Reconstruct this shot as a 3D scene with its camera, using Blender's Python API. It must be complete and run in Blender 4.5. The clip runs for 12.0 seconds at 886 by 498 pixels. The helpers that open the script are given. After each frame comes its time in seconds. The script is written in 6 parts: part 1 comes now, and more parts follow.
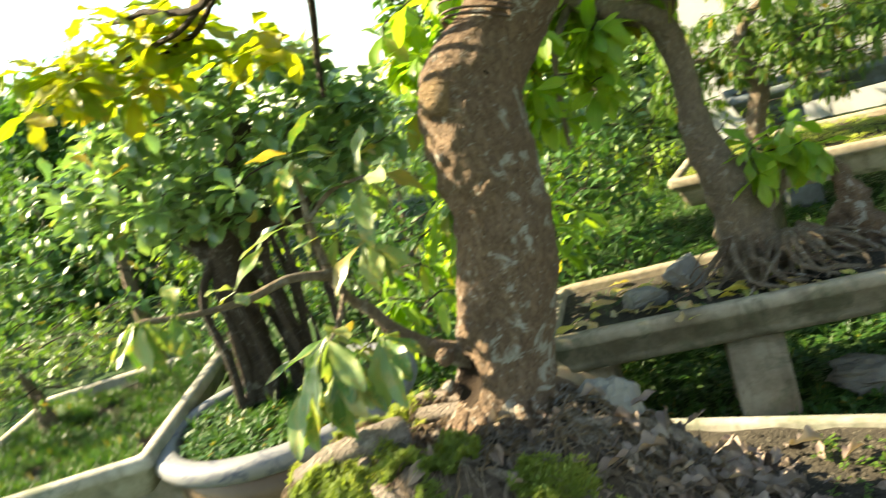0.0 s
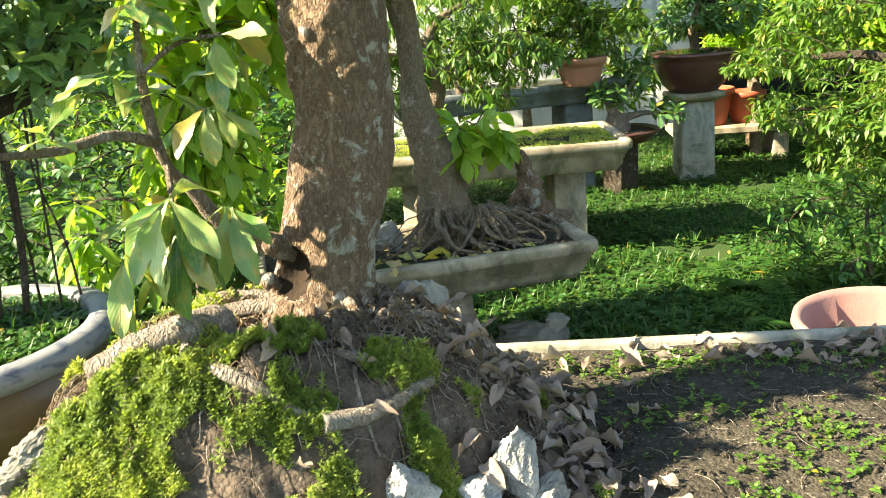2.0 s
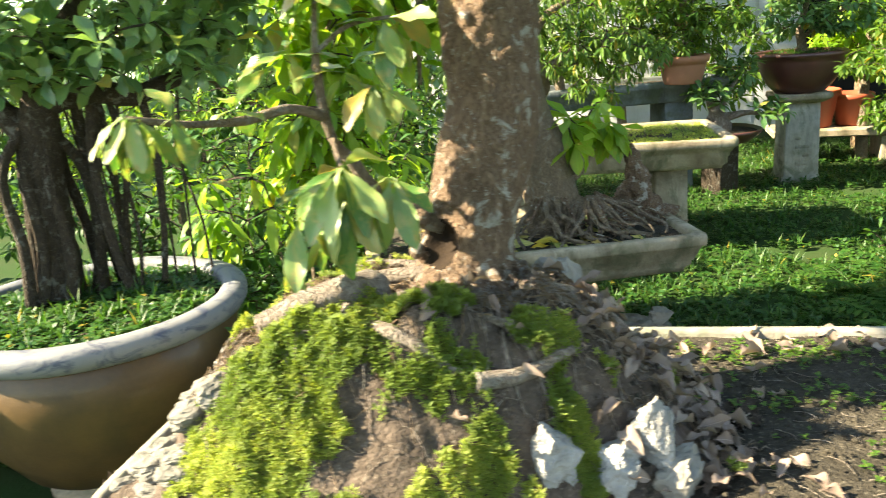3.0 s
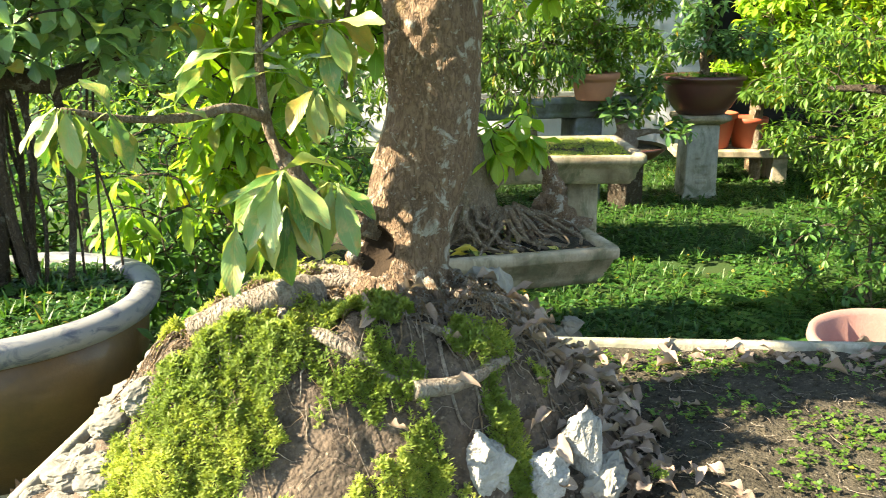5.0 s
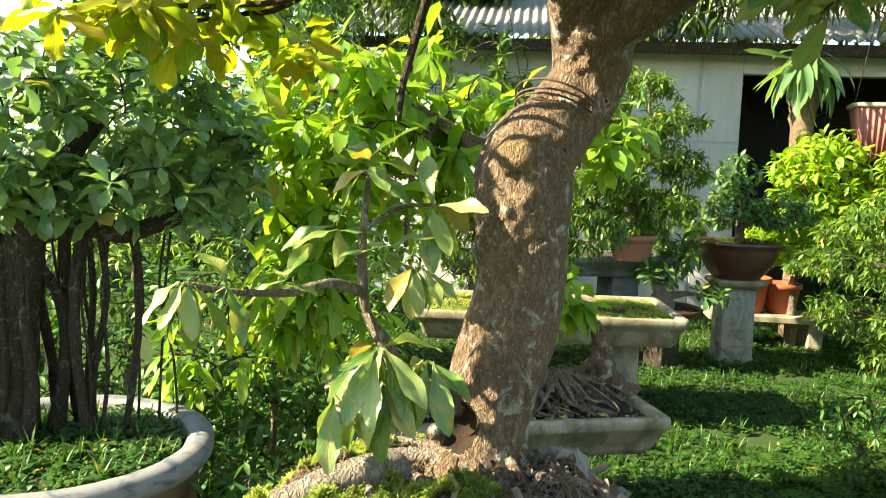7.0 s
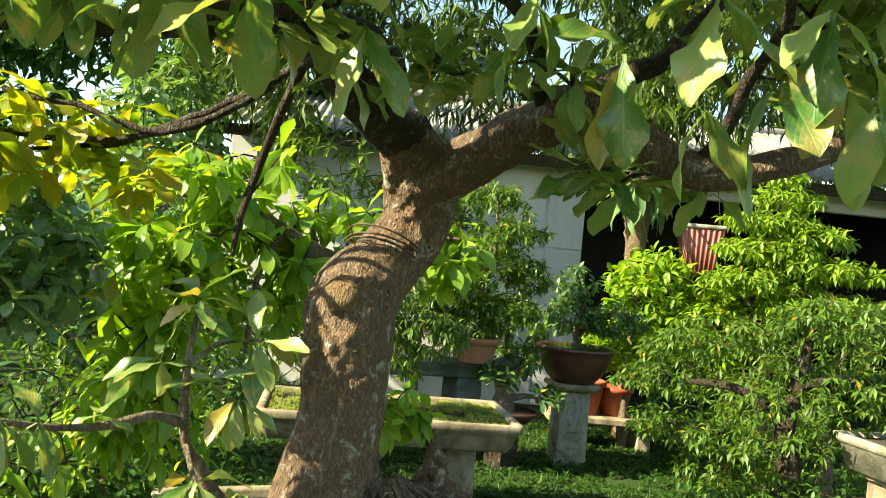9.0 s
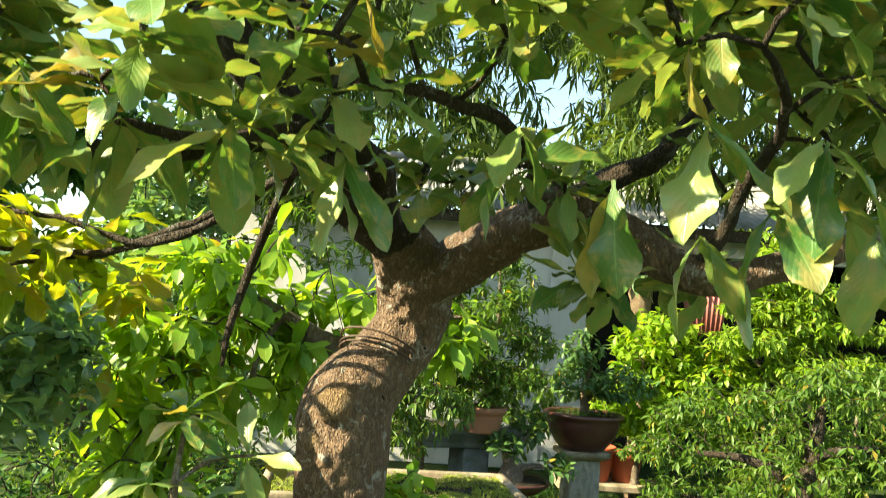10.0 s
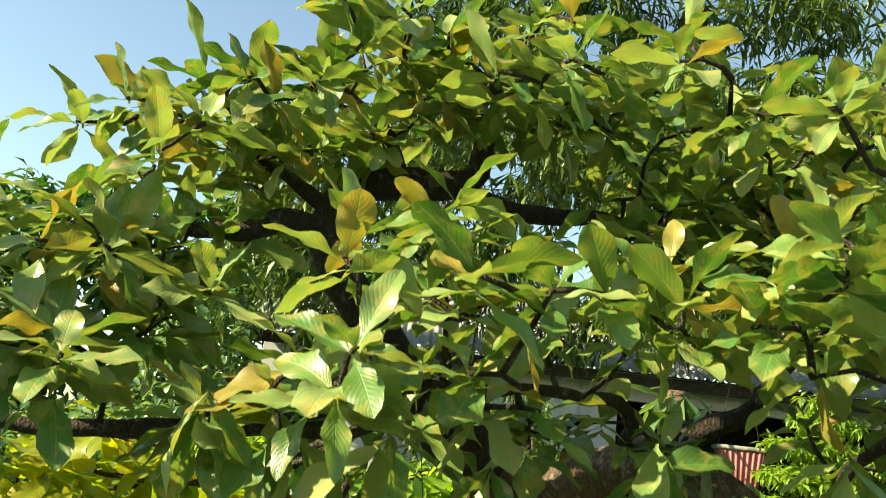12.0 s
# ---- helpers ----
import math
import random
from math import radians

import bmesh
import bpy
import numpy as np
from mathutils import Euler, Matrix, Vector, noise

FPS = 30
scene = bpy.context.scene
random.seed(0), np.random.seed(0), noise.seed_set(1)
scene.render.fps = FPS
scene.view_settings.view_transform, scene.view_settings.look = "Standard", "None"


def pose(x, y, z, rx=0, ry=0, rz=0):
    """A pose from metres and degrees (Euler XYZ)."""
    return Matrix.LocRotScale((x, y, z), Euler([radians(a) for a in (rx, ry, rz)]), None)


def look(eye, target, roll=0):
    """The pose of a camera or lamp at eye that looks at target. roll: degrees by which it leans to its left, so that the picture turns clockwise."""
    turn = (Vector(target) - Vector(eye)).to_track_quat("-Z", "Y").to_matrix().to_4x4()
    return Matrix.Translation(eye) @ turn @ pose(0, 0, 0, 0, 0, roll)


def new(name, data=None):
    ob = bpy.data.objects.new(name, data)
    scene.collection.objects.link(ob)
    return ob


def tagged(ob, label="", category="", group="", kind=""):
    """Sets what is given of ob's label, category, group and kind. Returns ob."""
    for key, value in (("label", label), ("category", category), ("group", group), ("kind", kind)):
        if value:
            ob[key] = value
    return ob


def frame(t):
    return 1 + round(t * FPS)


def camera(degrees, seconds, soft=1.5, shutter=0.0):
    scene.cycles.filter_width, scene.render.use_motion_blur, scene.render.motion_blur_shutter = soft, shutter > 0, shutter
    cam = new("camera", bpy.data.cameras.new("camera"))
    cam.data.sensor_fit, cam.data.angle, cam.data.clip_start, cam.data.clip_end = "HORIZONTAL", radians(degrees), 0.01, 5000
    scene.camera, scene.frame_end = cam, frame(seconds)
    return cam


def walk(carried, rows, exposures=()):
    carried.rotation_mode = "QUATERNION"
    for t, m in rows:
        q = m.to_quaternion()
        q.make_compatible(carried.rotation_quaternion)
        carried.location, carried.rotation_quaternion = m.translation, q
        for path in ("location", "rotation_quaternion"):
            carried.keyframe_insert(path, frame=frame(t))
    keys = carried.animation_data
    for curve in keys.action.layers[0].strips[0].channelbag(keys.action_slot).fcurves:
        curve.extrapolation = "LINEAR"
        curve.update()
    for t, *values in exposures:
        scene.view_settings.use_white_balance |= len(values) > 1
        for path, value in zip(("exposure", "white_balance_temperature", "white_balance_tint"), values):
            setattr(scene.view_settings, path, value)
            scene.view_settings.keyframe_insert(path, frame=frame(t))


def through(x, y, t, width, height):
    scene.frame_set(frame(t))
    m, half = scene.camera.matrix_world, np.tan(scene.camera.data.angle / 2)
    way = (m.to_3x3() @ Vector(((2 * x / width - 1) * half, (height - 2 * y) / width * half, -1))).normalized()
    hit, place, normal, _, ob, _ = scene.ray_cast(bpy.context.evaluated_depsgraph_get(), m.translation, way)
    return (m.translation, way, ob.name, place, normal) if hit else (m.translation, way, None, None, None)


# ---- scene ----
cam = camera(57.5, 12.0, soft=0.7, shutter=0.3)
PATH = [
    (0, (0.148, 0.042, 1.451), (-0.098, 1.986, 1.052), -17.7),
    (0.5, (0.123, 0.133, 1.416), (0.296, 2.098, 1.084), -17.8),
    (1, (-0.011, 0.125, 1.392), (0.465, 2.025, 0.988), -12.4),
    (1.5, (-0.234, 0.108, 1.341), (0.516, 1.891, 0.832), -6.9),
    (2, (-0.319, 0.065, 1.332), (0.395, 1.848, 0.773), -5.0),
    (2.5, (-0.311, 0.014, 1.315), (0.28, 1.837, 0.744), -4.6),
    (3, (-0.466, 0.028, 1.319), (0.073, 1.875, 0.773), -4.4),
    (3.2, (-0.545, 0.043, 1.317), (-0.017, 1.896, 0.782), -4.1),
    (4.8, (-0.546, 0.051, 1.343), (0.178, 1.835, 0.802), -0.9),
    (5, (-0.526, 0.049, 1.329), (0.24, 1.814, 0.783), -0.6),
    (5.5, (-0.554, 0.056, 1.334), (0.267, 1.799, 0.8), 0.4),
    (6, (-0.614, 0.083, 1.347), (0.188, 1.867, 0.93), 1.9),
    (6.5, (-0.636, 0.092, 1.37), (0.117, 1.918, 1.059), 2.1),
    (6.7, (-0.642, 0.096, 1.383), (0.096, 1.936, 1.12), 2.1),
    (8.3, (-0.678, -0.032, 1.477), (0.262, 1.732, 1.414), 4.6),
    (8.5, (-0.655, -0.044, 1.499), (0.33, 1.696, 1.449), 4.8),
    (9, (-0.642, -0.033, 1.515), (0.403, 1.673, 1.538), 5.4),
    (9.5, (-0.618, -0.003, 1.569), (0.429, 1.7, 1.637), 4.2),
    (10, (-0.613, -0.012, 1.611), (0.408, 1.701, 1.769), 4.1),
    (10.5, (-0.635, -0.052, 1.659), (0.345, 1.666, 1.963), 4.5),
    (11, (-0.684, -0.077, 1.703), (0.251, 1.647, 2.092), 5.8),
    (11.5, (-0.764, -0.04, 1.74), (0.164, 1.678, 2.173), 6.4),
    (12, (-0.806, 0.0, 1.806), (0.135, 1.705, 2.262), 6.7),
]
LIGHT = [(0.0, 2.6, 8000, 2.0), (0.5, 2.2, 7900, 0.0), (1.0, 2.2, 7700, -1.0), (1.5, 2.8, 7300, 1.0), (3.0, 2.8, 7400, 4.0), (5.0, 2.85, 7400, 4.0), (6.5, 2.7, 7500, 2.0), (8.5, 2.05, 7700, -3.0), (9.5, 2.1, 7700, -3.0), (10.0, 2.2, 7800, -2.0), (11.0, 2.0, 7700, -3.0), (12.0, 1.75, 7800, -2.0)]
walk(cam, [(t, look(eye, target, roll)) for t, eye, target, roll in PATH], LIGHT)

# ---- light ----
SUN = Vector((-0.80, 0.16, 0.56)).normalized()
world = bpy.data.worlds.new("sky")
scene.world = world
world.use_nodes = True
sky_nodes = world.node_tree.nodes
sky = sky_nodes.new("ShaderNodeTexSky")
sky.sky_type, sky.sun_disc = "NISHITA", False
sky.dust_density = 0.4
sky.sun_elevation = math.asin(SUN.z)
sky.sun_rotation = math.atan2(SUN.x, SUN.y)
world.node_tree.links.new(sky.outputs[0], sky_nodes["Background"].inputs[0])
sky_nodes["Background"].inputs[1].default_value = 0.086
sun_data = bpy.data.lights.new("sun", "SUN")
sun_data.energy, sun_data.angle, sun_data.color = 5.0, radians(0.7), (1.0, 0.89, 0.72)
sun = new("sun", sun_data)
sun.rotation_euler = SUN.to_track_quat("Z", "Y").to_euler()

# ---- geometry helpers ----
rng = np.random.RandomState(7)


class Geo:
    """Gathers vertices, faces and UVs, and turns them into one mesh."""

    def __init__(self):
        self.v, self.loops, self.sizes, self.uv, self.n = [], [], [], [], 0

    def add(self, verts, faces, uv=None):
        verts = np.asarray(verts, float).reshape(-1, 3)
        loops = np.array([i for f in faces for i in f], int)
        self.v.append(verts)
        self.loops.append(loops + self.n)
        self.sizes.append(np.array([len(f) for f in faces], int))
        self.uv.append(np.asarray(uv, float)[loops] if uv is not None else np.zeros((len(loops), 2)))
        self.n += len(verts)
        return self

    def scatter(self, template, mats):
        """Copies of a template (verts, faces, uv) at an array of 4 x 4 matrices."""
        verts, faces, uv = template
        mats = np.asarray(mats, float)
        if not len(mats):
            return self
        loops = np.array([i for f in faces for i in f], int)
        size = np.array([len(f) for f in faces], int)
        placed = np.einsum("nij,kj->nki", mats[:, :3, :3], verts) + mats[:, None, :3, 3]
        k = len(mats)
        self.v.append(placed.reshape(-1, 3))
        self.loops.append((loops[None] + (np.arange(k) * len(verts))[:, None]).ravel() + self.n)
        self.sizes.append(np.tile(size, k))
        self.uv.append(np.tile(np.asarray(uv)[loops], (k, 1)))
        self.n += k * len(verts)
        return self

    def mesh(self, name, material=None, smooth=True):
        me = bpy.data.meshes.new(name)
        if self.v:
            v, loops, sizes, uv = (np.concatenate(a) for a in (self.v, self.loops, self.sizes, self.uv))
            me.vertices.add(len(v))
            me.vertices.foreach_set("co", v.ravel())
            me.loops.add(len(loops))
            me.loops.foreach_set("vertex_index", loops)
            me.polygons.add(len(sizes))
            me.polygons.foreach_set("loop_start", np.concatenate([[0], np.cumsum(sizes)[:-1]]))
            me.polygons.foreach_set("use_smooth", np.full(len(sizes), smooth))
            me.update(calc_edges=True)
            me.uv_layers.new(name="uv").data.foreach_set("uv", uv.ravel())
            me.validate()
        if material:
            me.materials.append(material)
        return me


def thing(name, at, label, category, group="", kind=""):
    ob = new(name)
    ob.location = at
    ob.empty_display_size = 0.1
    return tagged(ob, label, category, group, kind)


def base_of(ob):
    """World place of a thing or of a part under it."""
    place = Vector((0, 0, 0))
    while ob:
        place += ob.location
        ob = ob.parent
    return place


def part(name, data, material, parent, label="", smooth=True, kind=""):
    """One mesh object, given in world metres, under a thing or under a part."""
    me = data.mesh(name, material, smooth) if isinstance(data, Geo) else data
    ob = new(name, me)
    ob.parent = parent
    ob.matrix_parent_inverse = Matrix.Translation(-base_of(parent))
    return tagged(ob, label, kind=kind)


def solo(name, data, material, label, category, group="", kind="", smooth=True, at=None):
    """A thing that is one mesh."""
    ob = new(name, data.mesh(name, material, smooth) if isinstance(data, Geo) else data)
    if at is not None:
        ob.matrix_basis = at
    return tagged(ob, label, category, group, kind)


def leaves_under(parent, name, meshes, mats, label=""):
    """Single leaves on shared meshes, as parts."""
    inverse = Matrix.Translation(-base_of(parent))
    for i, m in enumerate(mats):
        ob = new(name, meshes[i % len(meshes)])
        ob.parent = parent
        ob.matrix_parent_inverse = inverse
        ob.matrix_basis = Matrix(m.tolist())
        if label:
            ob["label"] = label


def smoothstep(x):
    x = np.clip(x, 0, 1)
    return x * x * (3 - 2 * x)


def fnoise(p, scale=1.0, octaves=3):
    return noise.fractal(Vector(p) * scale, 1.0, 2.0, octaves)


def spline(points, n):
    """A Catmull-Rom curve through rows of numbers (place and radius), in n steps."""
    p = np.asarray(points, float)
    p = np.vstack([2 * p[0] - p[1], p, 2 * p[-1] - p[-2]])
    out = []
    for s in np.linspace(0, len(p) - 3 - 1e-6, n):
        i, f = int(s), s - int(s)
        a, b, c, d = p[i : i + 4]
        out.append(0.5 * (2 * b + (c - a) * f + (2 * a - 5 * b + 4 * c - d) * f**2 + (3 * b - a - 3 * c + d) * f**3))
    return np.array(out)


def tube(rows, sides=8, rough=0.0, freq=6.0, cap=True, seed=0.0):
    """A tapered tube along rows of (x, y, z, radius), uneven by rough of its radius."""
    rows = np.asarray(rows, float)
    p, r = rows[:, :3], np.maximum(rows[:, 3], 1e-4)
    d = np.gradient(p, axis=0)
    d /= np.linalg.norm(d, axis=1)[:, None] + 1e-9
    side = np.cross(d[0], (0.3, 0.2, 1.0) if abs(d[0][2]) < 0.9 else (1, 0, 0))
    side /= np.linalg.norm(side)
    ang = np.linspace(0, 2 * np.pi, sides, endpoint=False)
    verts, uv, run = [], [], 0.0
    for i in range(len(p)):
        side = side - d[i] * (side @ d[i])
        side /= math.sqrt(side @ side) + 1e-9
        other = crossed(d[i : i + 1], side[None])[0]
        ring = np.cos(ang)[:, None] * side + np.sin(ang)[:, None] * other
        rad = np.full(sides, r[i])
        if rough:
            rad = rad * (1 + rough * np.array([fnoise(p[i] + q * r[i] + seed, freq) for q in ring]))
        verts.append(p[i] + ring * rad[:, None])
        if i:
            run += np.linalg.norm(p[i] - p[i - 1])
        uv += [(a / (2 * np.pi), run) for a in ang]
    verts = np.concatenate(verts)
    faces = [(i * sides + j, i * sides + (j + 1) % sides, (i + 1) * sides + (j + 1) % sides, (i + 1) * sides + j)
             for i in range(len(p) - 1) for j in range(sides)]
    if cap:
        faces += [tuple(range(sides))[::-1], tuple(range((len(p) - 1) * sides, len(p) * sides))]
    return verts, faces, uv


def loft(rings, closed_ends=True):
    """Faces between rings of equal length."""
    n = len(rings[0])
    verts = np.concatenate(rings)
    faces = [(i * n + j, i * n + (j + 1) % n, (i + 1) * n + (j + 1) % n, (i + 1) * n + j)
             for i in range(len(rings) - 1) for j in range(n)]
    if closed_ends:
        faces += [tuple(range(n))[::-1], tuple(range((len(rings) - 1) * n, len(rings) * n))]
    return verts, faces


def rounded(l, w, r, z, n=4):
    """A ring of a rectangle l x w round the origin with rounded corners, at height z."""
    r = max(min(r, l / 2 - 1e-3, w / 2 - 1e-3), 1e-3)
    out = []
    for cx, cy, a0 in ((l / 2 - r, w / 2 - r, 0), (-l / 2 + r, w / 2 - r, 90), (-l / 2 + r, -w / 2 + r, 180), (l / 2 - r, -w / 2 + r, 270)):
        for k in range(n + 1):
            a = radians(a0 + 90 * k / n)
            out.append((cx + r * math.cos(a), cy + r * math.sin(a), z))
    return np.array(out)


def circle(r, z, n=48):
    a = np.linspace(0, 2 * np.pi, n, endpoint=False)
    return np.stack([r * np.cos(a), r * np.sin(a), np.full(n, z)], 1)


def moved(verts, m):
    m = np.array(m)
    return np.asarray(verts) @ m[:3, :3].T + m[:3, 3]


def box(geo, lo, hi, m=None, bevel=0.0):
    """A box with slightly rounded upright edges."""
    lo, hi = np.array(lo, float), np.array(hi, float)
    c, s = (lo + hi) / 2, hi - lo
    b = max(bevel, 0.001)
    rings = [rounded(s[0] - 2 * b, s[1] - 2 * b, b, -s[2] / 2, 2), rounded(s[0], s[1], b, -s[2] / 2 + b, 2),
             rounded(s[0], s[1], b, s[2] / 2 - b, 2), rounded(s[0] - 2 * b, s[1] - 2 * b, b, s[2] / 2, 2)]
    v, f = loft(rings)
    v = v + c
    geo.add(moved(v, m) if m is not None else v, f)
    return geo


# ---- leaves ----
def leaf_shape(wide=0.36, peak=0.58, fold=0.25, droop=0.25, wave=0.05, twist=0.0, across=5, along=7, tip=0.6, seed=0):
    """A leaf of length 1 along x with its upper side to z: verts, faces, uv."""
    r = np.random.RandomState(seed)
    ph = r.uniform(0, 6.28, 4)
    verts, uv = [], []
    for i in range(along + 1):
        s = i / along
        w = (s / peak) ** 0.85 if s < peak else max(0.0, 1 - ((s - peak) / (1 - peak)) ** 2) ** tip
        w = wide / 2 * max(w, 0.04 if s < 0.9 else 0.0) * (1 + 0.6 * wave * math.sin(19 * s + ph[2]))
        bend = droop * s * s
        for j in range(across):
            q = 2 * j / (across - 1) - 1
            edge = abs(q) ** 1.5
            z = fold * abs(q) * w - bend + wave * edge * math.sin(9 * s + ph[0] + (1.7 if q > 0 else 0)) * w * 4
            y = q * w * (1 + 0.08 * edge * math.sin(23 * s + ph[1]))
            a = twist * s
            verts.append((s - 0.35 * droop * s * s, y * math.cos(a), z + y * math.sin(a)))
            uv.append((s, j / (across - 1)))
    faces = [(i * across + j, (i + 1) * across + j, (i + 1) * across + j + 1, i * across + j + 1) for i in range(along) for j in range(across - 1)]
    return np.array(verts), faces, uv


def broad_leaf(wide=0.36, droop=0.2, twist=0.2, cup=0.16, ripple=0.10, peak=0.56, seed=0, across=7, along=16):
    """A stalked leaf of length 1 along x: pointed at both ends, quilted between its side veins, with a rippled, toothed margin."""
    r = np.random.RandomState(seed)
    ph = r.uniform(0, 6.28, 5)
    sway = r.uniform(-0.05, 0.05)
    verts, uv = [], []
    for i in range(along + 1):
        s = i / along
        blade = max(0.0, (s - 0.07) / 0.93)
        w = math.sin(math.pi / 2 * blade / peak) ** 0.9 if blade < peak else math.cos(math.pi / 2 * (blade - peak) / (1 - peak)) ** 0.62
        w = max(0.016, wide / 2 * w) if s < 0.999 else 0.0
        a = twist * s
        mid = sway * math.sin(math.pi * s)
        for j in range(across):
            q = 2 * j / (across - 1) - 1
            edge = abs(q) ** 2
            tooth = 1 + 0.025 * edge * (1 if (i + (q > 0)) % 2 else -1) + 0.08 * edge * math.sin(7.5 * s + ph[1] + 2 * (q > 0))
            y = q * w * tooth
            z = cup * abs(q) * w * 2 - droop * s * s + ripple * edge * math.sin(11 * s + ph[0] + 2.1 * (q > 0)) * w * 1.6
            z += 0.012 * math.sin(2 * math.pi * (5.5 * s - 1.6 * abs(q))) * (1 - edge) * (0.3 + abs(q))
            verts.append((s - 0.35 * droop * s * s, mid + y * math.cos(a), z + y * math.sin(a)))
            uv.append((s, j / (across - 1)))
    faces = [(i * across + j, (i + 1) * across + j, (i + 1) * across + j + 1, i * across + j + 1) for i in range(along) for j in range(across - 1)]
    return np.array(verts), faces, uv


def crossed(a, b):
    return np.stack([a[:, 1] * b[:, 2] - a[:, 2] * b[:, 1], a[:, 2] * b[:, 0] - a[:, 0] * b[:, 2], a[:, 0] * b[:, 1] - a[:, 1] * b[:, 0]], 1)


def aim(place, d, size, up=(0, 0, 1), roll=0.0, wide=1.0):
    """A 4 x 4 matrix: x along d, z near up."""
    d = np.asarray(d, float)
    d = d / (np.linalg.norm(d) + 1e-9)
    up = np.asarray(up, float)
    side = np.cross(up, d)
    if np.linalg.norm(side) < 1e-3:
        side = np.cross((1, 0, 0.1), d)
    side /= np.linalg.norm(side)
    n = np.cross(d, side)
    c, s = math.cos(roll), math.sin(roll)
    side, n = side * c + n * s, n * c - side * s
    m = np.eye(4)
    m[:3, 0], m[:3, 1], m[:3, 2], m[:3, 3] = d * size, side * size * wide, n * size, place
    return m


def rosette(r, tip, axis, count, size, spread=(50, 100), sag=0.25):
    """Matrices of leaves in a whorl round a shoot's tip."""
    axis = np.asarray(axis, float) / math.sqrt(sum(float(q) ** 2 for q in axis))
    ax = Vector(axis)
    a = ax.cross(Vector((0.1, 0.9, 0.3))).normalized()
    b = np.array(ax.cross(a))
    a = np.array(a)
    k = np.arange(count)
    turn = r.uniform(0, 6.28) + np.cumsum(2.4 + r.uniform(-0.3, 0.3, count))
    tilt = np.radians(spread[0] + (spread[1] - spread[0]) * (k + r.uniform(-0.5, 0.5, count)) / max(count - 1, 1))
    d = axis * np.cos(tilt)[:, None] + (a * np.cos(turn)[:, None] + b * np.sin(turn)[:, None]) * np.sin(tilt)[:, None]
    d[:, 2] -= sag * r.uniform(0.5, 1.5, count)
    d /= np.sqrt((d * d).sum(1))[:, None]
    up = np.stack([0.15 * r.randn(count), 0.15 * r.randn(count), np.ones(count)], 1)
    side = crossed(up, d)
    side /= np.sqrt((side * side).sum(1))[:, None] + 1e-6
    n = crossed(d, side)
    roll = r.uniform(-0.5, 0.5, count)
    c, s = np.cos(roll)[:, None], np.sin(roll)[:, None]
    side, n = side * c + n * s, n * c - side * s
    big = (size * r.uniform(0.72, 1.12, count))[:, None]
    m = np.zeros((count, 4, 4))
    m[:, :3, 0], m[:, :3, 1], m[:, :3, 2], m[:, 3, 3] = d * big, side * big, n * big, 1
    m[:, :3, 3] = np.asarray(tip) - axis * (size * 0.03 * k)[:, None]
    return list(m)


def grow(nodes, targets, r, wander=0.15, rise=0.1, thin=0.0022):
    """Twigs from a skeleton (list of places) to targets: each hangs on to the nearest place so far. Returns tube rows and end directions."""
    start = np.array(nodes, float).reshape(-1, 3)
    room = np.full((len(start) + 60 * len(targets), 3), 1e3)
    room[: len(start)], used = start, len(start)
    order = sorted(range(len(targets)), key=lambda i: ((start - targets[i]) ** 2).sum(1).min())
    twigs, ends = [], [None] * len(targets)
    for i in order:
        t = targets[i]
        dist = ((room[:used] - t) ** 2).sum(1)
        o = room[int(dist.argmin())].copy()
        far = math.sqrt(dist.min())
        mid = (o + t) / 2 + r.randn(3) * wander * far + np.array((0, 0, rise * far))
        rows = []
        steps = min(max(4, int(far / 0.05)), 20)
        for s in np.linspace(0, 1, steps):
            q = (1 - s) ** 2 * o + 2 * s * (1 - s) * mid + s * s * t + (r.randn(3) * 0.03 * far if 0 < s < 1 else 0)
            rows.append((*q, thin * (1 + 1.6 * far / 0.2 * (1 - s)) + 0.0006))
        twigs.append(rows)
        d = t - mid
        ends[i] = d / (np.linalg.norm(d) + 1e-9)
        room[used : used + len(rows) - 1] = np.array(rows)[1:, :3]
        used += len(rows) - 1
    return twigs, ends


def in_pads(r, pads, n, even=0.8):
    """Places in flat ellipsoids (centre, half sizes), denser near their upper skin."""
    vol = np.array([h[0] * h[1] * h[2] for _, h in pads]) ** even
    which = r.choice(len(pads), n, p=vol / vol.sum())
    out = []
    for k in which:
        c, h = pads[k]
        while True:
            p = r.uniform(-1, 1, 3)
            if 0.25 < p @ p < 1:
                break
        out.append(np.array(c) + p * np.array(h))
    return out


